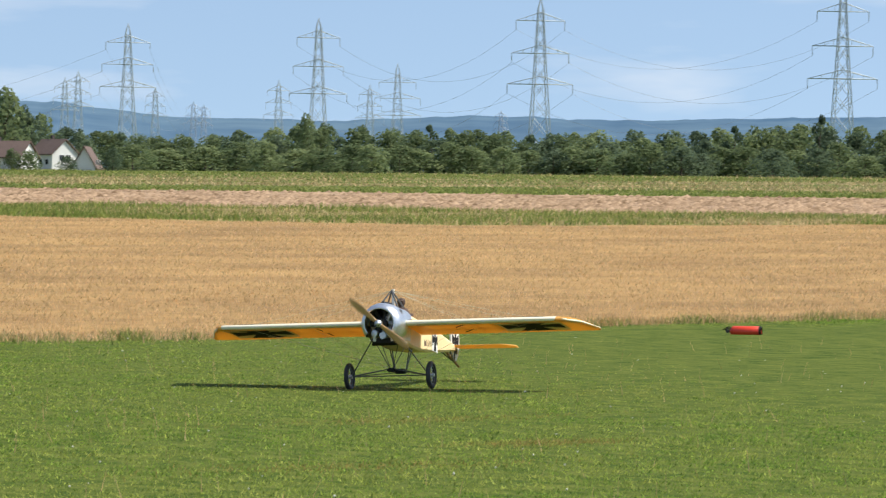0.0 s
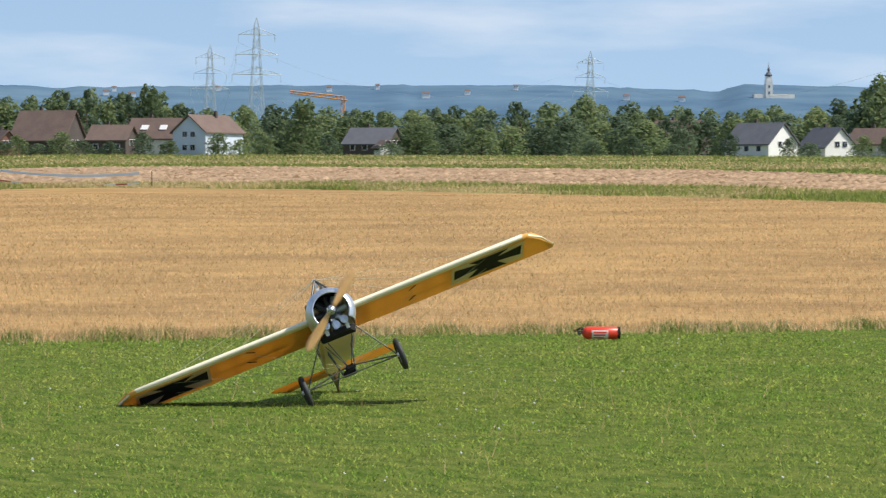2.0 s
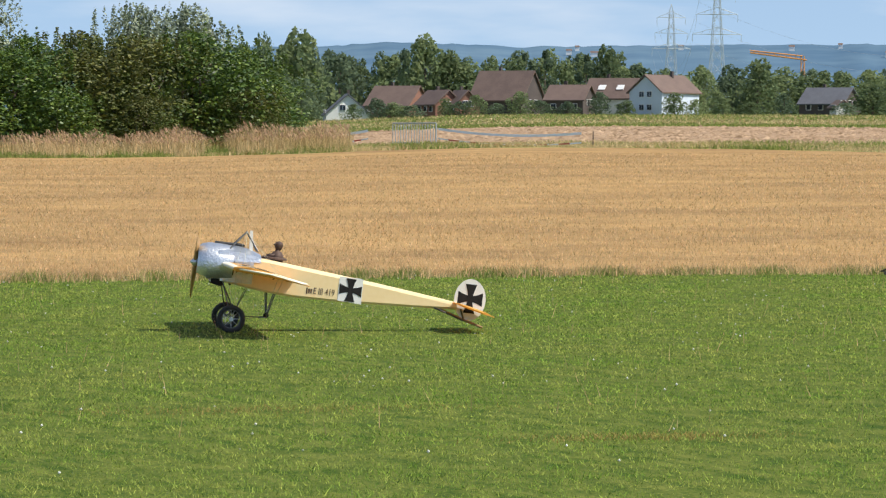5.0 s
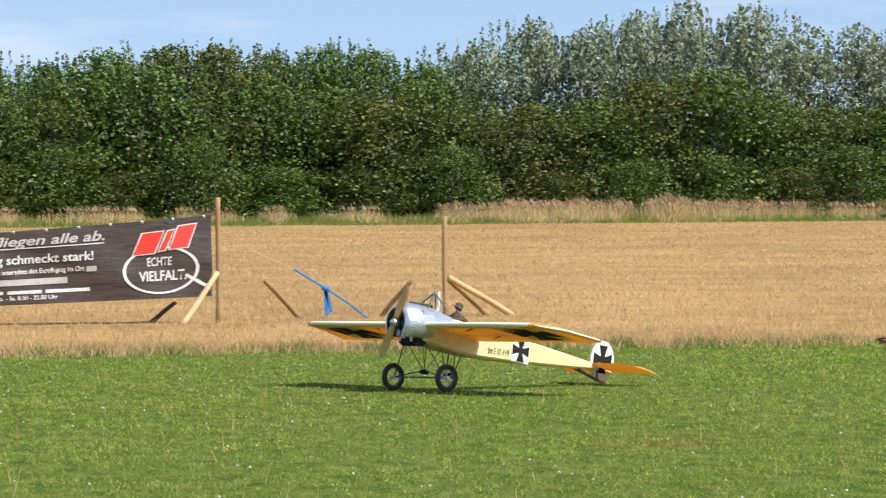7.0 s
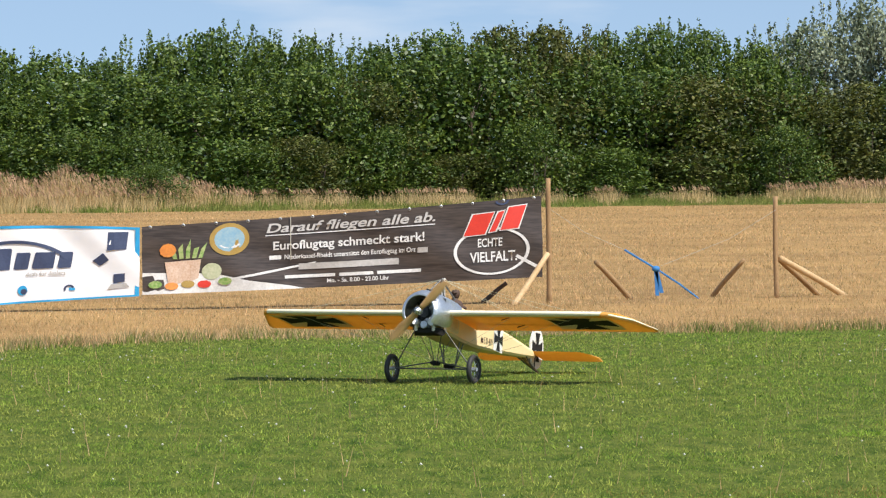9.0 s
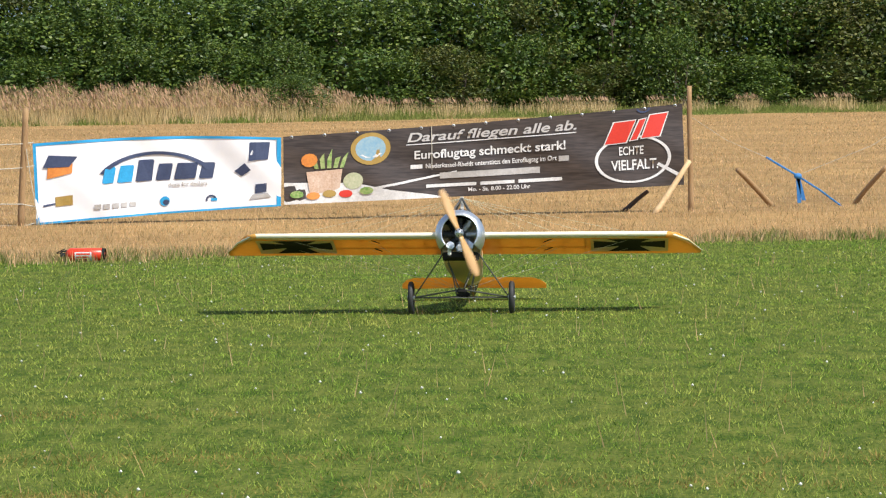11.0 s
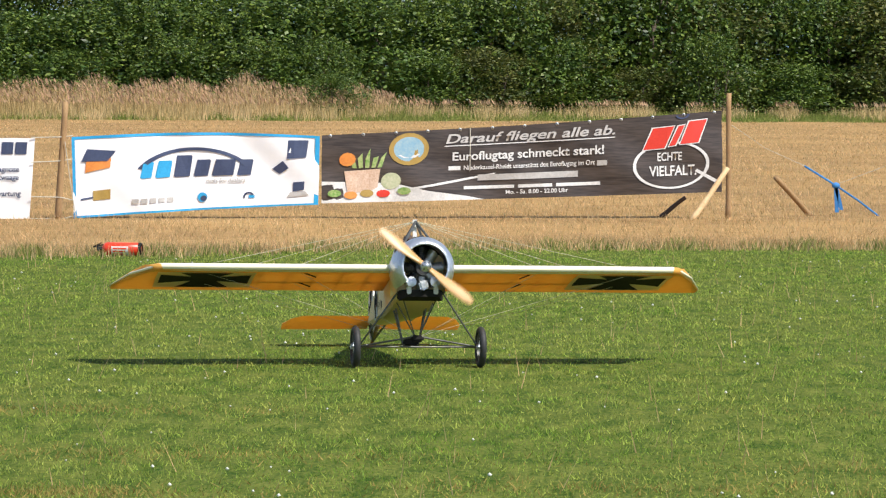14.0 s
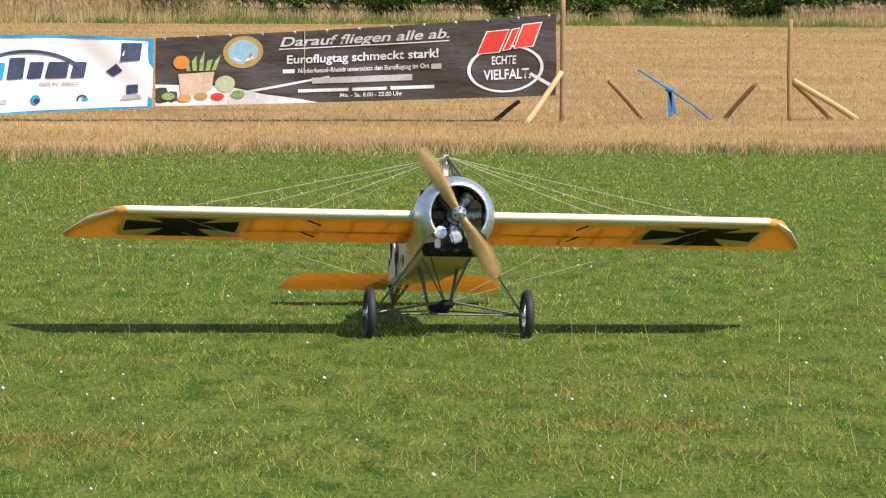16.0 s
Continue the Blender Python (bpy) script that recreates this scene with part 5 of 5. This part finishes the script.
def patch_grid(long, tall, place):
    bm = bmesh.new()
    rows = [[bm.verts.new(place(long * (i / 8 - 0.5), tall * (j / 8 - 0.5), 0)) for j in range(9)] for i in range(9)]
    for i in range(8):
        for j in range(8):
            bm.faces.new((rows[i][j], rows[i + 1][j], rows[i + 1][j + 1], rows[i][j + 1]))
    return bm


def flat_text(words, size_x, size_z, place, material, parent):
    cu = bpy.data.curves.new("text", "FONT")
    cu.body = words
    tmp = new("text", cu)
    dg = bpy.context.evaluated_depsgraph_get()
    dg.update()
    me = bpy.data.meshes.new_from_object(tmp.evaluated_get(dg))
    bpy.data.objects.remove(tmp)
    bpy.data.curves.remove(cu)
    xs = [w.co.x for w in me.vertices]
    x0, x1 = min(xs), max(xs)
    for w in me.vertices:
        w.co = place((w.co.x - x0) / (x1 - x0) * size_x, w.co.y / 0.7 * size_z)
    me.materials.append(M[material])
    ob = new("lettering", me)
    ob.parent = parent
    return ob


STATIONS = [  # x, half width, bottom z, top z of the fuselage
    (0.10, 0.150, 0.455, 0.695), (-0.10, 0.150, 0.425, 0.695), (-0.30, 0.148, 0.40, 0.695), (-0.55, 0.143, 0.383, 0.665),
    (-0.90, 0.130, 0.384, 0.628), (-1.30, 0.108, 0.398, 0.582), (-1.70, 0.078, 0.414, 0.530), (-2.02, 0.045, 0.432, 0.486)]


def side_at(x, z, side, off):
    xs = [s[0] for s in STATIONS][::-1]
    w = float(np.interp(x, xs, [s[1] for s in STATIONS][::-1]))
    return (x, side * (w + off), z)


def build_aircraft():
    ob = thing("model_airplane", Matrix(), "large cream linen-covered scale monoplane with black crosses and aluminium cowling", "model airplane")
    # fuselage
    bm = bmesh.new()
    rings = []
    for x, w, b, t in STATIONS:
        c = 0.02
        crown = 0.012
        rings.append([(x, w - c, b), (x, w, b + c), (x, w, t - c), (x, w * 0.82, t + crown * 0.6), (x, 0, t + crown), (x, -w * 0.82, t + crown * 0.6), (x, -w, t - c), (x, -w, b + c), (x, -w + c, b)])
    loft(bm, rings)
    bmesh.ops.recalc_face_normals(bm, faces=bm.faces)
    fus = part("fuselage", bm, "cream", ob)
    part("cockpit_opening", lathe(bmesh.new(), [(0.735, 0.0), (0.745, 0.1), (0.735, 0.118), (0.72, 0.12)], 20, "z", (-0.36, 0, -0.012)), "doll", fus, "dark leather-rimmed cockpit opening")
    for s in (-1, 1):
        part("metal_panel", patch_grid(0.30, 0.20, lambda u, v, e, s=s: side_at(-0.02 + u, 0.56 + v, s, 0.004)), "metal", fus, "aluminium side panel")
    # cowling, an open-bottomed drum
    prof = [(0.02, 0.188), (0.14, 0.197), (0.25, 0.196), (0.31, 0.180), (0.345, 0.150), (0.348, 0.138), (0.33, 0.140), (0.28, 0.168), (0.02, 0.178)]
    cowl = lathe(bmesh.new(), prof, 48, "x", (0, 0, 0.606), (-128, 128))
    part("cowling", cowl, "metal", ob, "engine-turned aluminium cowling", True)
    part("firewall", lathe(bmesh.new(), [(0.03, 0.0), (0.03, 0.176), (0.01, 0.176)], 32, "x", (0, 0, 0.606)), "black", ob)
    bm = bmesh.new()
    loft(bm, [[(x, w, z0), (x, w * 0.9, z1), (x, 0, z1 + h), (x, -w * 0.9, z1), (x, -w, z0)] for x, w, z0, z1, h in ((0.16, 0.186, 0.63, 0.735, 0.06), (0.0, 0.168, 0.65, 0.742, 0.058), (-0.14, 0.156, 0.66, 0.728, 0.048), (-0.235, 0.153, 0.665, 0.705, 0.032))], caps=False, close=False)
    part("deck", bm, "metal", ob, "aluminium decking behind the cowling")
    box(bm := bmesh.new(), (0.20, 0.05, 0.025), (0.02, -0.02, 0.803), bevel=0.006)
    part("dummy_gun", rod(bm, (-0.06, 0.0, 0.81), (0.20, 0.0, 0.81), 0.011), "dark_metal", ob, "dark metal gun barrel on the decking")
    # engine
    eng = part("engine", rod(bmesh.new(), (0.06, 0, 0.606), (0.24, 0, 0.606), 0.045, sides=16), "dark_metal", ob, "dark finned engine inside the cowling")
    for k, a in enumerate((84, -84, 132, -132, 180, 0, 36, -36)):
        u = Vector((0, math.sin(radians(a)), math.cos(radians(a))))
        c = Vector((0.16, 0, 0.606))
        bm = rod(bmesh.new(), c + u * 0.04, c + u * 0.14, 0.022, sides=10)
        for j in range(7):
            rod(bm, c + u * (0.055 + 0.012 * j), c + u * (0.060 + 0.012 * j), 0.036, sides=12)
        part("cylinder", bm, "dark_metal" if k % 2 else "metal", eng)
    for s in (-1, 1):
        part("exhaust", lathe(bmesh.new(), [(0.14, 0.0), (0.14, 0.03), (0.25, 0.032), (0.255, 0.0)], 14, "x", (0, s * 0.075, 0.52)), "metal", eng)
        part("pipe", box(bmesh.new(), (0.03, 0.03, 0.05), (0.2, s * 0.085, 0.47), bevel=0.005), "white", eng)
    part("carburettor", box(bmesh.new(), (0.06, 0.06, 0.06), (0.22, 0, 0.50), (20, 0, 10), bevel=0.01), "metal", eng)
    # solid black block stands in for the shade inside the open engine bay
    part("belly_pan", loft(bmesh.new(), [[(x, -w, z), (x, w, z), (x, w, z - h), (x, -w, z - h)] for x, w, z, h in ((0.205, 0.100, 0.475, 0.045), (0.12, 0.138, 0.475, 0.065), (0.085, 0.146, 0.46, 0.03))]), "black", ob, "black block in place of the shaded open engine bay below the cowling")
    # wings
    for s in (-1, 1):
        w = part("wing", wing_skin(s), "wing", ob, "cream doped linen wing, its orange backlit glow tinted into the colour", True)
        nose = []
        for y, x, k in ((0.16, LE, 1.0), (0.6, LE, 1.0), (1.1, LE, 1.0), (1.62, LE, 0.95), (1.68, LE - 0.04, 0.7), (1.80, LE - 0.325, 0.4), (1.91, TE + 0.06, 0.22)):
            z = (wing_z(min(x, LE - 0.01), True) + wing_z(min(x, LE - 0.01), False)) / 2
            nose.append([(x - 0.045 + (0.055 * k if x > 0 else 0.052) * math.cos(q), s * (y + (0.0 if x > 0 else 0.012 * math.cos(q))), z + 0.004 + 0.026 * k * math.sin(q)) for q in [math.pi * (j / 8 - 0.5) for j in range(9)]])
        part("leading_edge", loft(bmesh.new(), nose, close=False, caps=False), "edge", w, "pale cream rounded leading edge", True)
        for y in np.arange(0.3, 1.65, 0.17):
            xs = [LE - 0.03 + (TE - LE + 0.06) * k / 8 for k in range(9)]
            rib = loft(bmesh.new(), [[(x, s * (y - 0.004), wing_z(x, False) + 0.004), (x, s * (y + 0.004), wing_z(x, False) + 0.004), (x, s * (y + 0.004), wing_z(x, True) - 0.004), (x, s * (y - 0.004), wing_z(x, True) - 0.004)] for x in xs])
            part("rib", rib, "cream", w)
        for x in (0.0, -0.33):
            z = (wing_z(x, True) + wing_z(x, False)) / 2
            part("spar", box(bmesh.new(), (0.02, 1.5, 0.022), (x, s * 0.92, z)), "cream", w)
        for upper in (False, True):
            e = 0.003 if upper else -0.003
            place = lambda u, v, k, s=s, upper=upper, e=e: (-0.21 + v, s * 1.335 + u, wing_z(-0.21 + v, upper) + e + (1.5 * k if upper else -1.5 * k))
            part("pale_panel", patch_grid(0.62, 0.52, place), "patch", w, "pale panel behind the cross")
            place2 = lambda u, v, k, p=place, e=e: Vector(p(u, v, k)) + Vector((0, 0, e * 0.8))
            part("cross", cross(0.57, 0.47, place2, 1.5, 0.12, 0.30), "black", w, "black iron cross")
    # tailplane and rudder
    tail = new("tailplane")
    tail.parent = ob
    tail.empty_display_size = 0.05
    for s in (-1, 1):
        bm = bmesh.new()
        rings = []
        for y, le, te in ((0.02, 0.03, -0.29), (0.30, 0.03, -0.30), (0.50, 0.02, -0.31), (0.57, -0.05, -0.31), (0.615, -0.18, -0.305)):
            rings.append([(le, s * y, 0), (le - 0.3 * (le - te), s * y, 0.014), (te, s * y, 0.002), (te, s * y, -0.002), (le - 0.3 * (le - te), s * y, -0.010)])
        loft(bm, rings)
        bmesh.ops.recalc_face_normals(bm, faces=bm.faces)
        part("elevator_half", bm, "wing", tail, "cream linen tailplane half tinted with the same backlit orange glow")
    rings = []
    bm = bmesh.new()
    prof = [(-2.135 + 0.14 * math.cos(a), 0.535 + 0.193 * math.sin(a)) for a in [2 * math.pi * k / 40 for k in range(40)]]
    loft(bm, [[(x, -0.008, z) for x, z in prof], [(x, 0.008, z) for x, z in prof]])
    bmesh.ops.recalc_face_normals(bm, faces=bm.faces)
    rud = part("rudder", bm, "white", ob, "rounded white rudder with a black cross")
    for s in (-1, 1):
        part("cross", cross(0.22, 0.27, lambda u, v, k, s=s: (-2.135 + u, s * (0.0105 + k), 0.545 + v)), "black", rud)
        part("pale_panel", patch_grid(0.213, 0.228, lambda u, v, k, s=s: side_at(-1.062 + u, 0.505 + 0.052 * u + v * (1 - 0.15 * u), s, 0.003)), "white", fus, "white square behind the cross")
        part("cross", cross(0.198, 0.212, lambda u, v, k, s=s: side_at(-1.062 + u, 0.505 + 0.052 * u + v, s, 0.006 + k)), "black", fus, "black iron cross")
        start, way = (-0.675, -1) if s > 0 else (-0.93, 1)
        flat_text("E III 419", 0.185, 0.060, lambda u, v, s=s, start=start, way=way: side_at(start + way * (u + (0.065 if s > 0 else 0.0)), 0.435 + v, s, 0.004), "doll", fus)
        for k in range(3):
            part("printed_bar", box(bmesh.new(), (0.012, 0.002, 0.042 + 0.014 * (k == 0)), side_at(-0.680 - 0.019 * k if s > 0 else -0.722 + 0.019 * k, 0.458, s, 0.002)), "doll", fus)
    # cabane pylon
    apex = Vector((-0.085, 0, 0.935))
    bm = bmesh.new()
    for x, y in ((0.06, 0.10), (0.06, -0.10), (-0.20, 0.09), (-0.20, -0.09)):
        rod(bm, (x, y, 0.765), apex, 0.008)
    part("cabane", bm, "tube", ob, "steel tube pylon above the cockpit")
    part("windscreen", loft(bmesh.new(), [[(-0.125 + 0.012 * t, -0.012, 0.76 + 0.19 * t), (-0.125 + 0.012 * t, 0.012, 0.76 + 0.19 * t), (-0.158 + 0.018 * t, 0.012, 0.76 + 0.19 * t), (-0.158 + 0.018 * t, -0.012, 0.76 + 0.19 * t)] for t in (0, 0.5, 1)]), "white", ob, "narrow white fairing on the pylon")
    # undercarriage
    R = 0.130
    hub_l, hub_r = Vector((0, 0.400, R)), Vector((0, -0.400, R))
    for s, h in ((1, hub_l), (-1, hub_r)):
        part("strut", rod(rod(bmesh.new(), h - Vector((0, s * 0.02, 0)), (0.10, s * 0.14, 0.47), 0.0058), h - Vector((0, s * 0.02, 0)), (-0.345, s * 0.05, 0.17), 0.0035), "tube", ob, "steel undercarriage strut")
        part("spreader", rod(bmesh.new(), h - Vector((0, s * 0.02, 0)), (-0.05, 0, 0.20), 0.0062), "tube", ob)
    part("axle", rod(bmesh.new(), (-0.02, 0.385, R), (-0.02, -0.385, R), 0.005), "tube", ob)
    bm = bmesh.new()
    for x, y, z in ((0.10, 0.12, 0.46), (0.10, -0.12, 0.46), (-0.14, 0.12, 0.43), (-0.14, -0.12, 0.43)):
        rod(bm, (x, y, z), (-0.05, 0.01 if y > 0 else -0.01, 0.19), 0.0038)
    part("vee_frame", bm, "tube", ob, "steel tube undercarriage frame")
    part("spring_box", box(bmesh.new(), (0.08, 0.08, 0.04), (-0.05, 0, 0.185), bevel=0.012), "black", ob)
    bm = bmesh.new()
    for y in (0.10, -0.10):
        rod(bm, (-0.32, y, 0.41), (-0.345, y * 0.5, 0.17), 0.006)
        rod(bm, (-0.40, y, 0.40), (-0.345, y * 0.5, 0.17), 0.006)
    rod(bm, (-0.345, 0.05, 0.17), (-0.345, -0.05, 0.17), 0.012)
    part("rear_frame", bm, "tube", ob, "rear steel undercarriage frame")
    part("spring_box", box(bmesh.new(), (0.045, 0.10, 0.045), (-0.345, 0, 0.185), bevel=0.01), "black", ob)
    wheels = []
    for s, h in ((1, hub_l), (-1, hub_r)):
        wh = new("wheel")
        wh.parent = ob
        wh.empty_display_size = 0.05
        tyre = [(0.022 * math.cos(a), 0.108 + 0.022 * math.sin(a)) for a in [2 * math.pi * k / 14 for k in range(15)]]
        part("tyre", lathe(bmesh.new(), tyre, 40, "y"), "rubber", wh, "black rubber tyre", True)
        part("rim", lathe(bmesh.new(), [(-0.012, 0.088), (0.012, 0.088), (0.012, 0.080), (-0.012, 0.080), (-0.012, 0.088)], 36, "y"), "tube", wh, "grey metal rim")
        part("hub", rod(bmesh.new(), (0, -0.03, 0), (0, 0.03, 0), 0.018, sides=14), "metal", wh)
        for k in range(8):
            a = math.pi * k / 4
            part("spoke", rod(bmesh.new(), (0.015 * math.cos(a), 0.012 * (-1) ** k, 0.015 * math.sin(a)), (0.083 * math.cos(a), 0, 0.083 * math.sin(a)), 0.0024, sides=5), "metal", wh)
        wheels.append((wh, h))
    # tail skid
    bm = bmesh.new()
    for y in (0.05, -0.05):
        rod(bm, (-1.82, y, 0.43), (-2.10, 0, 0.335), 0.008)
        rod(bm, (-2.06, y * 0.6, 0.44), (-2.10, 0, 0.335), 0.008)
    part("tail_frame", bm, "tube", ob)
    part("skid", rod(bmesh.new(), (-1.86, 0, 0.42), (-2.27, 0, 0.29), 0.014, 0.011), "timber", ob, "wooden tail skid")
    # rigging
    for s in (-1, 1):
        for y, x in ((0.75, 0.03), (0.75, -0.36), (1.35, 0.0), (1.35, -0.36)):
            part("rigging_wire", rod(bmesh.new(), apex, (x, s * y, wing_z(x, True)), 0.0015, sides=4), "wire", ob)
            part("rigging_wire", rod(bmesh.new(), (-0.05 if x > -0.2 else -0.34, s * 0.02, 0.20), (x, s * y, wing_z(x, False)), 0.0013, sides=4), "wire", ob)
        for x in (0.0, -0.34):
            part("wire_fitting", rod(bmesh.new(), (x, s * 0.72, wing_z(x, False) + 0.002), (x + 0.02, s * 0.65, wing_z(x, False) - 0.025), 0.004, sides=6), "black", ob)
    # dummy at the controls: a plain bust
    bm = lathe(bmesh.new(), [(0.68, 0.0), (0.68, 0.062), (0.745, 0.060), (0.775, 0.045), (0.79, 0.022), (0.80, 0.020)], 18, "z", (-0.385, 0, 0))
    for v in bm.verts:
        v.co.y *= 1.35
    lathe(bm, [(0.795, 0.018), (0.808, 0.030), (0.828, 0.038), (0.852, 0.039), (0.872, 0.030), (0.882, 0.0)], 16, "z", (-0.392, 0, 0))
    box(bm, (0.03, 0.062, 0.018), (-0.357, 0, 0.848), bevel=0.006)
    rod(bm, (-0.36, 0.05, 0.75), (-0.29, 0.06, 0.735), 0.016, 0.012), rod(bm, (-0.36, -0.05, 0.75), (-0.29, -0.06, 0.735), 0.016, 0.012)
    part("dummy_bust", bm, "doll", ob, "brown leather-clad dummy bust in the cockpit", True)
    # the rear body is longer than the drawing
    for o in ob.children_recursive:
        if o.type == "MESH" and (o.parent == ob or o.parent in (fus, rud)):  # the tailplane hangs on its own hinge
            for v in o.data.vertices:
                if v.co.x < -0.6:
                    v.co.x = -0.6 + (v.co.x + 0.6) * 1.055
    # propeller
    prop = new("propeller")
    prop.parent = ob
    prop.empty_display_size = 0.05
    for s in (1, -1):
        rings = []
        for t, c, tw, th in ((0.02, 0.05, 60, 0.03), (0.06, 0.055, 52, 0.026), (0.12, 0.07, 40, 0.02), (0.20, 0.082, 28, 0.014), (0.27, 0.078, 22, 0.010), (0.33, 0.062, 18, 0.008), (0.365, 0.034, 16, 0.006), (0.375, 0.012, 16, 0.004)):
            ring = []
            for k in range(10):
                a = 2 * math.pi * k / 10
                u, v = c / 2 * math.cos(a), th / 2 * math.sin(a)
                w = radians(tw) * s
                ring.append((v * math.cos(w) + u * math.sin(w), s * (u * math.cos(w) - v * math.sin(w)) + 0, s * t))
            rings.append(ring if s > 0 else ring[::-1])
        bm = loft(bmesh.new(), rings)
        bmesh.ops.recalc_face_normals(bm, faces=bm.faces)
        part("blade", bm, "prop", prop, "varnished wooden blade", True)
    part("hub", lathe(bmesh.new(), [(-0.03, 0.0), (-0.03, 0.034), (0.022, 0.034), (0.028, 0.02), (0.045, 0.014), (0.05, 0.0)], 20, "x"), "metal", prop, "bright metal propeller hub", True)
    for k in range(6):
        a = math.pi * k / 3
        part("bolt", rod(bmesh.new(), (0.02, 0.025 * math.cos(a), 0.025 * math.sin(a)), (0.03, 0.025 * math.cos(a), 0.025 * math.sin(a)), 0.005, sides=6), "dark_metal", prop)
    return ob, prop, wheels, tail


aircraft, propeller, wheels, tailplane = build_aircraft()

# seconds, place, heading, nose-up pitch, bank
FLIGHT = [
    (0, 24.678, 37.999, 0.007, 215.4, 3.7, 2.5),
    (0.5, 21.473, 37.244, 0.041, 219.3, 6.0, 6.5),
    (1, 18.891, 36.835, 0.096, 226.5, 6.5, 14.4),
    (1.5, 16.375, 36.425, 0.092, 237.7, 8.0, 15.4),
    (2, 14.880, 36.765, 0.143, 246.8, 10.4, 22.2),
    (2.5, 13.345, 35.368, 0.156, 216.0, -1.7, 22.1),
    (3, 12.50, 35.49, 0.086, 181.5, -2.2, 12.8),
    (3.2, 12.189, 35.992, 0.004, 173.1, 1.4, 1.5),
    (3.9, 11.65, 36.0, 0.0, 171.5, 3.0, 0.5),
    (4.6, 11.0, 36.0, 0.0, 170.5, 6.0, 0.2),
    (5.3, 9.42, 35.4, -0.003, 166.5, 6.2, 0.1),
    (5.5, 8.81, 35.4, -0.005, 167.5, 6.0, 0.1),
    (6, 6.985, 35.9, -0.005, 170.0, 6.1, 0.1),
    (6.5, 4.80, 36.8, 0.002, 188.8, 7.4, 0.7),
    (7, 2.840, 36.753, 0.006, 213.9, 7.8, 0.8),
    (7.5, 1.596, 36.028, 0.003, 229.2, 7.8, 0.4),
    (8, 0.905, 35.792, 0.002, 235.4, 8.0, -0.0),
    (8.5, 0.388, 35.140, 0.003, 239.2, 8.1, -0.5),
    (9, -0.106, 34.937, 0.002, 244.7, 7.9, -0.1),
    (9.5, -0.632, 34.439, -0.007, 259.1, 6.9, 0.1),
    (10, -0.791, 33.375, -0.005, 271.4, 8.0, 0.0),
    (12.5, -1.475, 28.469, 0.006, 264.9, 7.9, -0.3),
    (13, -1.607, 27.334, 0.005, 269.6, 7.1, 0.3),
    (13.5, -1.573, 26.219, 0.006, 279.5, 7.4, 0.4),
    (14, -1.274, 24.901, 0.002, 281.1, 7.7, -0.3),
    (14.5, -1.022, 24.038, 0.005, 277.8, 8.2, -0.7),
    (15, -0.798, 23.081, 0.006, 277.8, 6.6, 0.1),
    (15.5, -0.443, 21.519, -0.006, 280.4, 6.6, -0.3),
    (16, -0.028, 19.829, -0.011, 278.2, 8.2, -0.9),
]
# seconds and the propeller's angle as seen from the front
BLADE = [(0, -50), (0.5, -5), (1, 56), (1.5, -34), (2, 52), (2.5, -8), (3, -20), (3.2, -10), (5.3, 0), (5.5, 2), (6, 6), (6.5, 75), (7, 25), (7.5, -62), (8, -30), (8.5, 58), (9, 45),
         (9.5, -4), (10, 12), (12.5, 15), (13, 82), (13.5, 86), (14, -52), (14.5, 88), (15, 35), (15.5, -30), (16, -32)]


def motions():
    walk(aircraft, [(t, pose(x, y, z, bank, -pitch, heading)) for t, x, y, z, heading, pitch, bank in FLIGHT])
    rows, angle, t0 = [], None, None
    for t, a in BLADE:
        if angle is None:
            angle = a
        else:
            n = max(1, round((t - t0) * 30))
            want = angle + 78 * n
            goal = a + 180 * round((want - a) / 180)
            while (goal - angle) / n >= 86:
                goal -= 180
            for k in range(1, n):
                rows.append((t0 + (t - t0) * k / n, pose(0.358, 0, 0.606, -(angle + (goal - angle) * k / n))))
            angle = goal
        rows.append((t, pose(0.358, 0, 0.606, -angle)))
        t0 = t
    walk(propeller, rows)
    walk(tailplane, [(t, pose(-2.09, 0, 0.490, 0, -up)) for t, up in ((0, 4), (2.5, 4), (3.0, 3), (3.2, 3), (4.2, 8), (5.3, 16), (7, 11), (9, 10), (16, 12))])
    for wheel, hub in wheels:
        rows, roll = [], 0.0
        last = None
        for t, x, y, z, heading, pitch, bank in FLIGHT:
            if last:
                n = max(1, round((t - last[0]) / 0.1))
                turn = math.degrees(math.hypot(x - last[1], y - last[2]) / 0.13)
                turn = min(turn, 80 * n)
                for k in range(1, n):
                    rows.append((last[0] + (t - last[0]) * k / n, Matrix.Translation(hub) @ pose(0, 0, 0, 0, roll + turn * k / n, 0)))
                roll += turn
            rows.append((t, Matrix.Translation(hub) @ pose(0, 0, 0, 0, roll, 0)))
            last = (t, x, y)
        walk(wheel, rows)


motions()
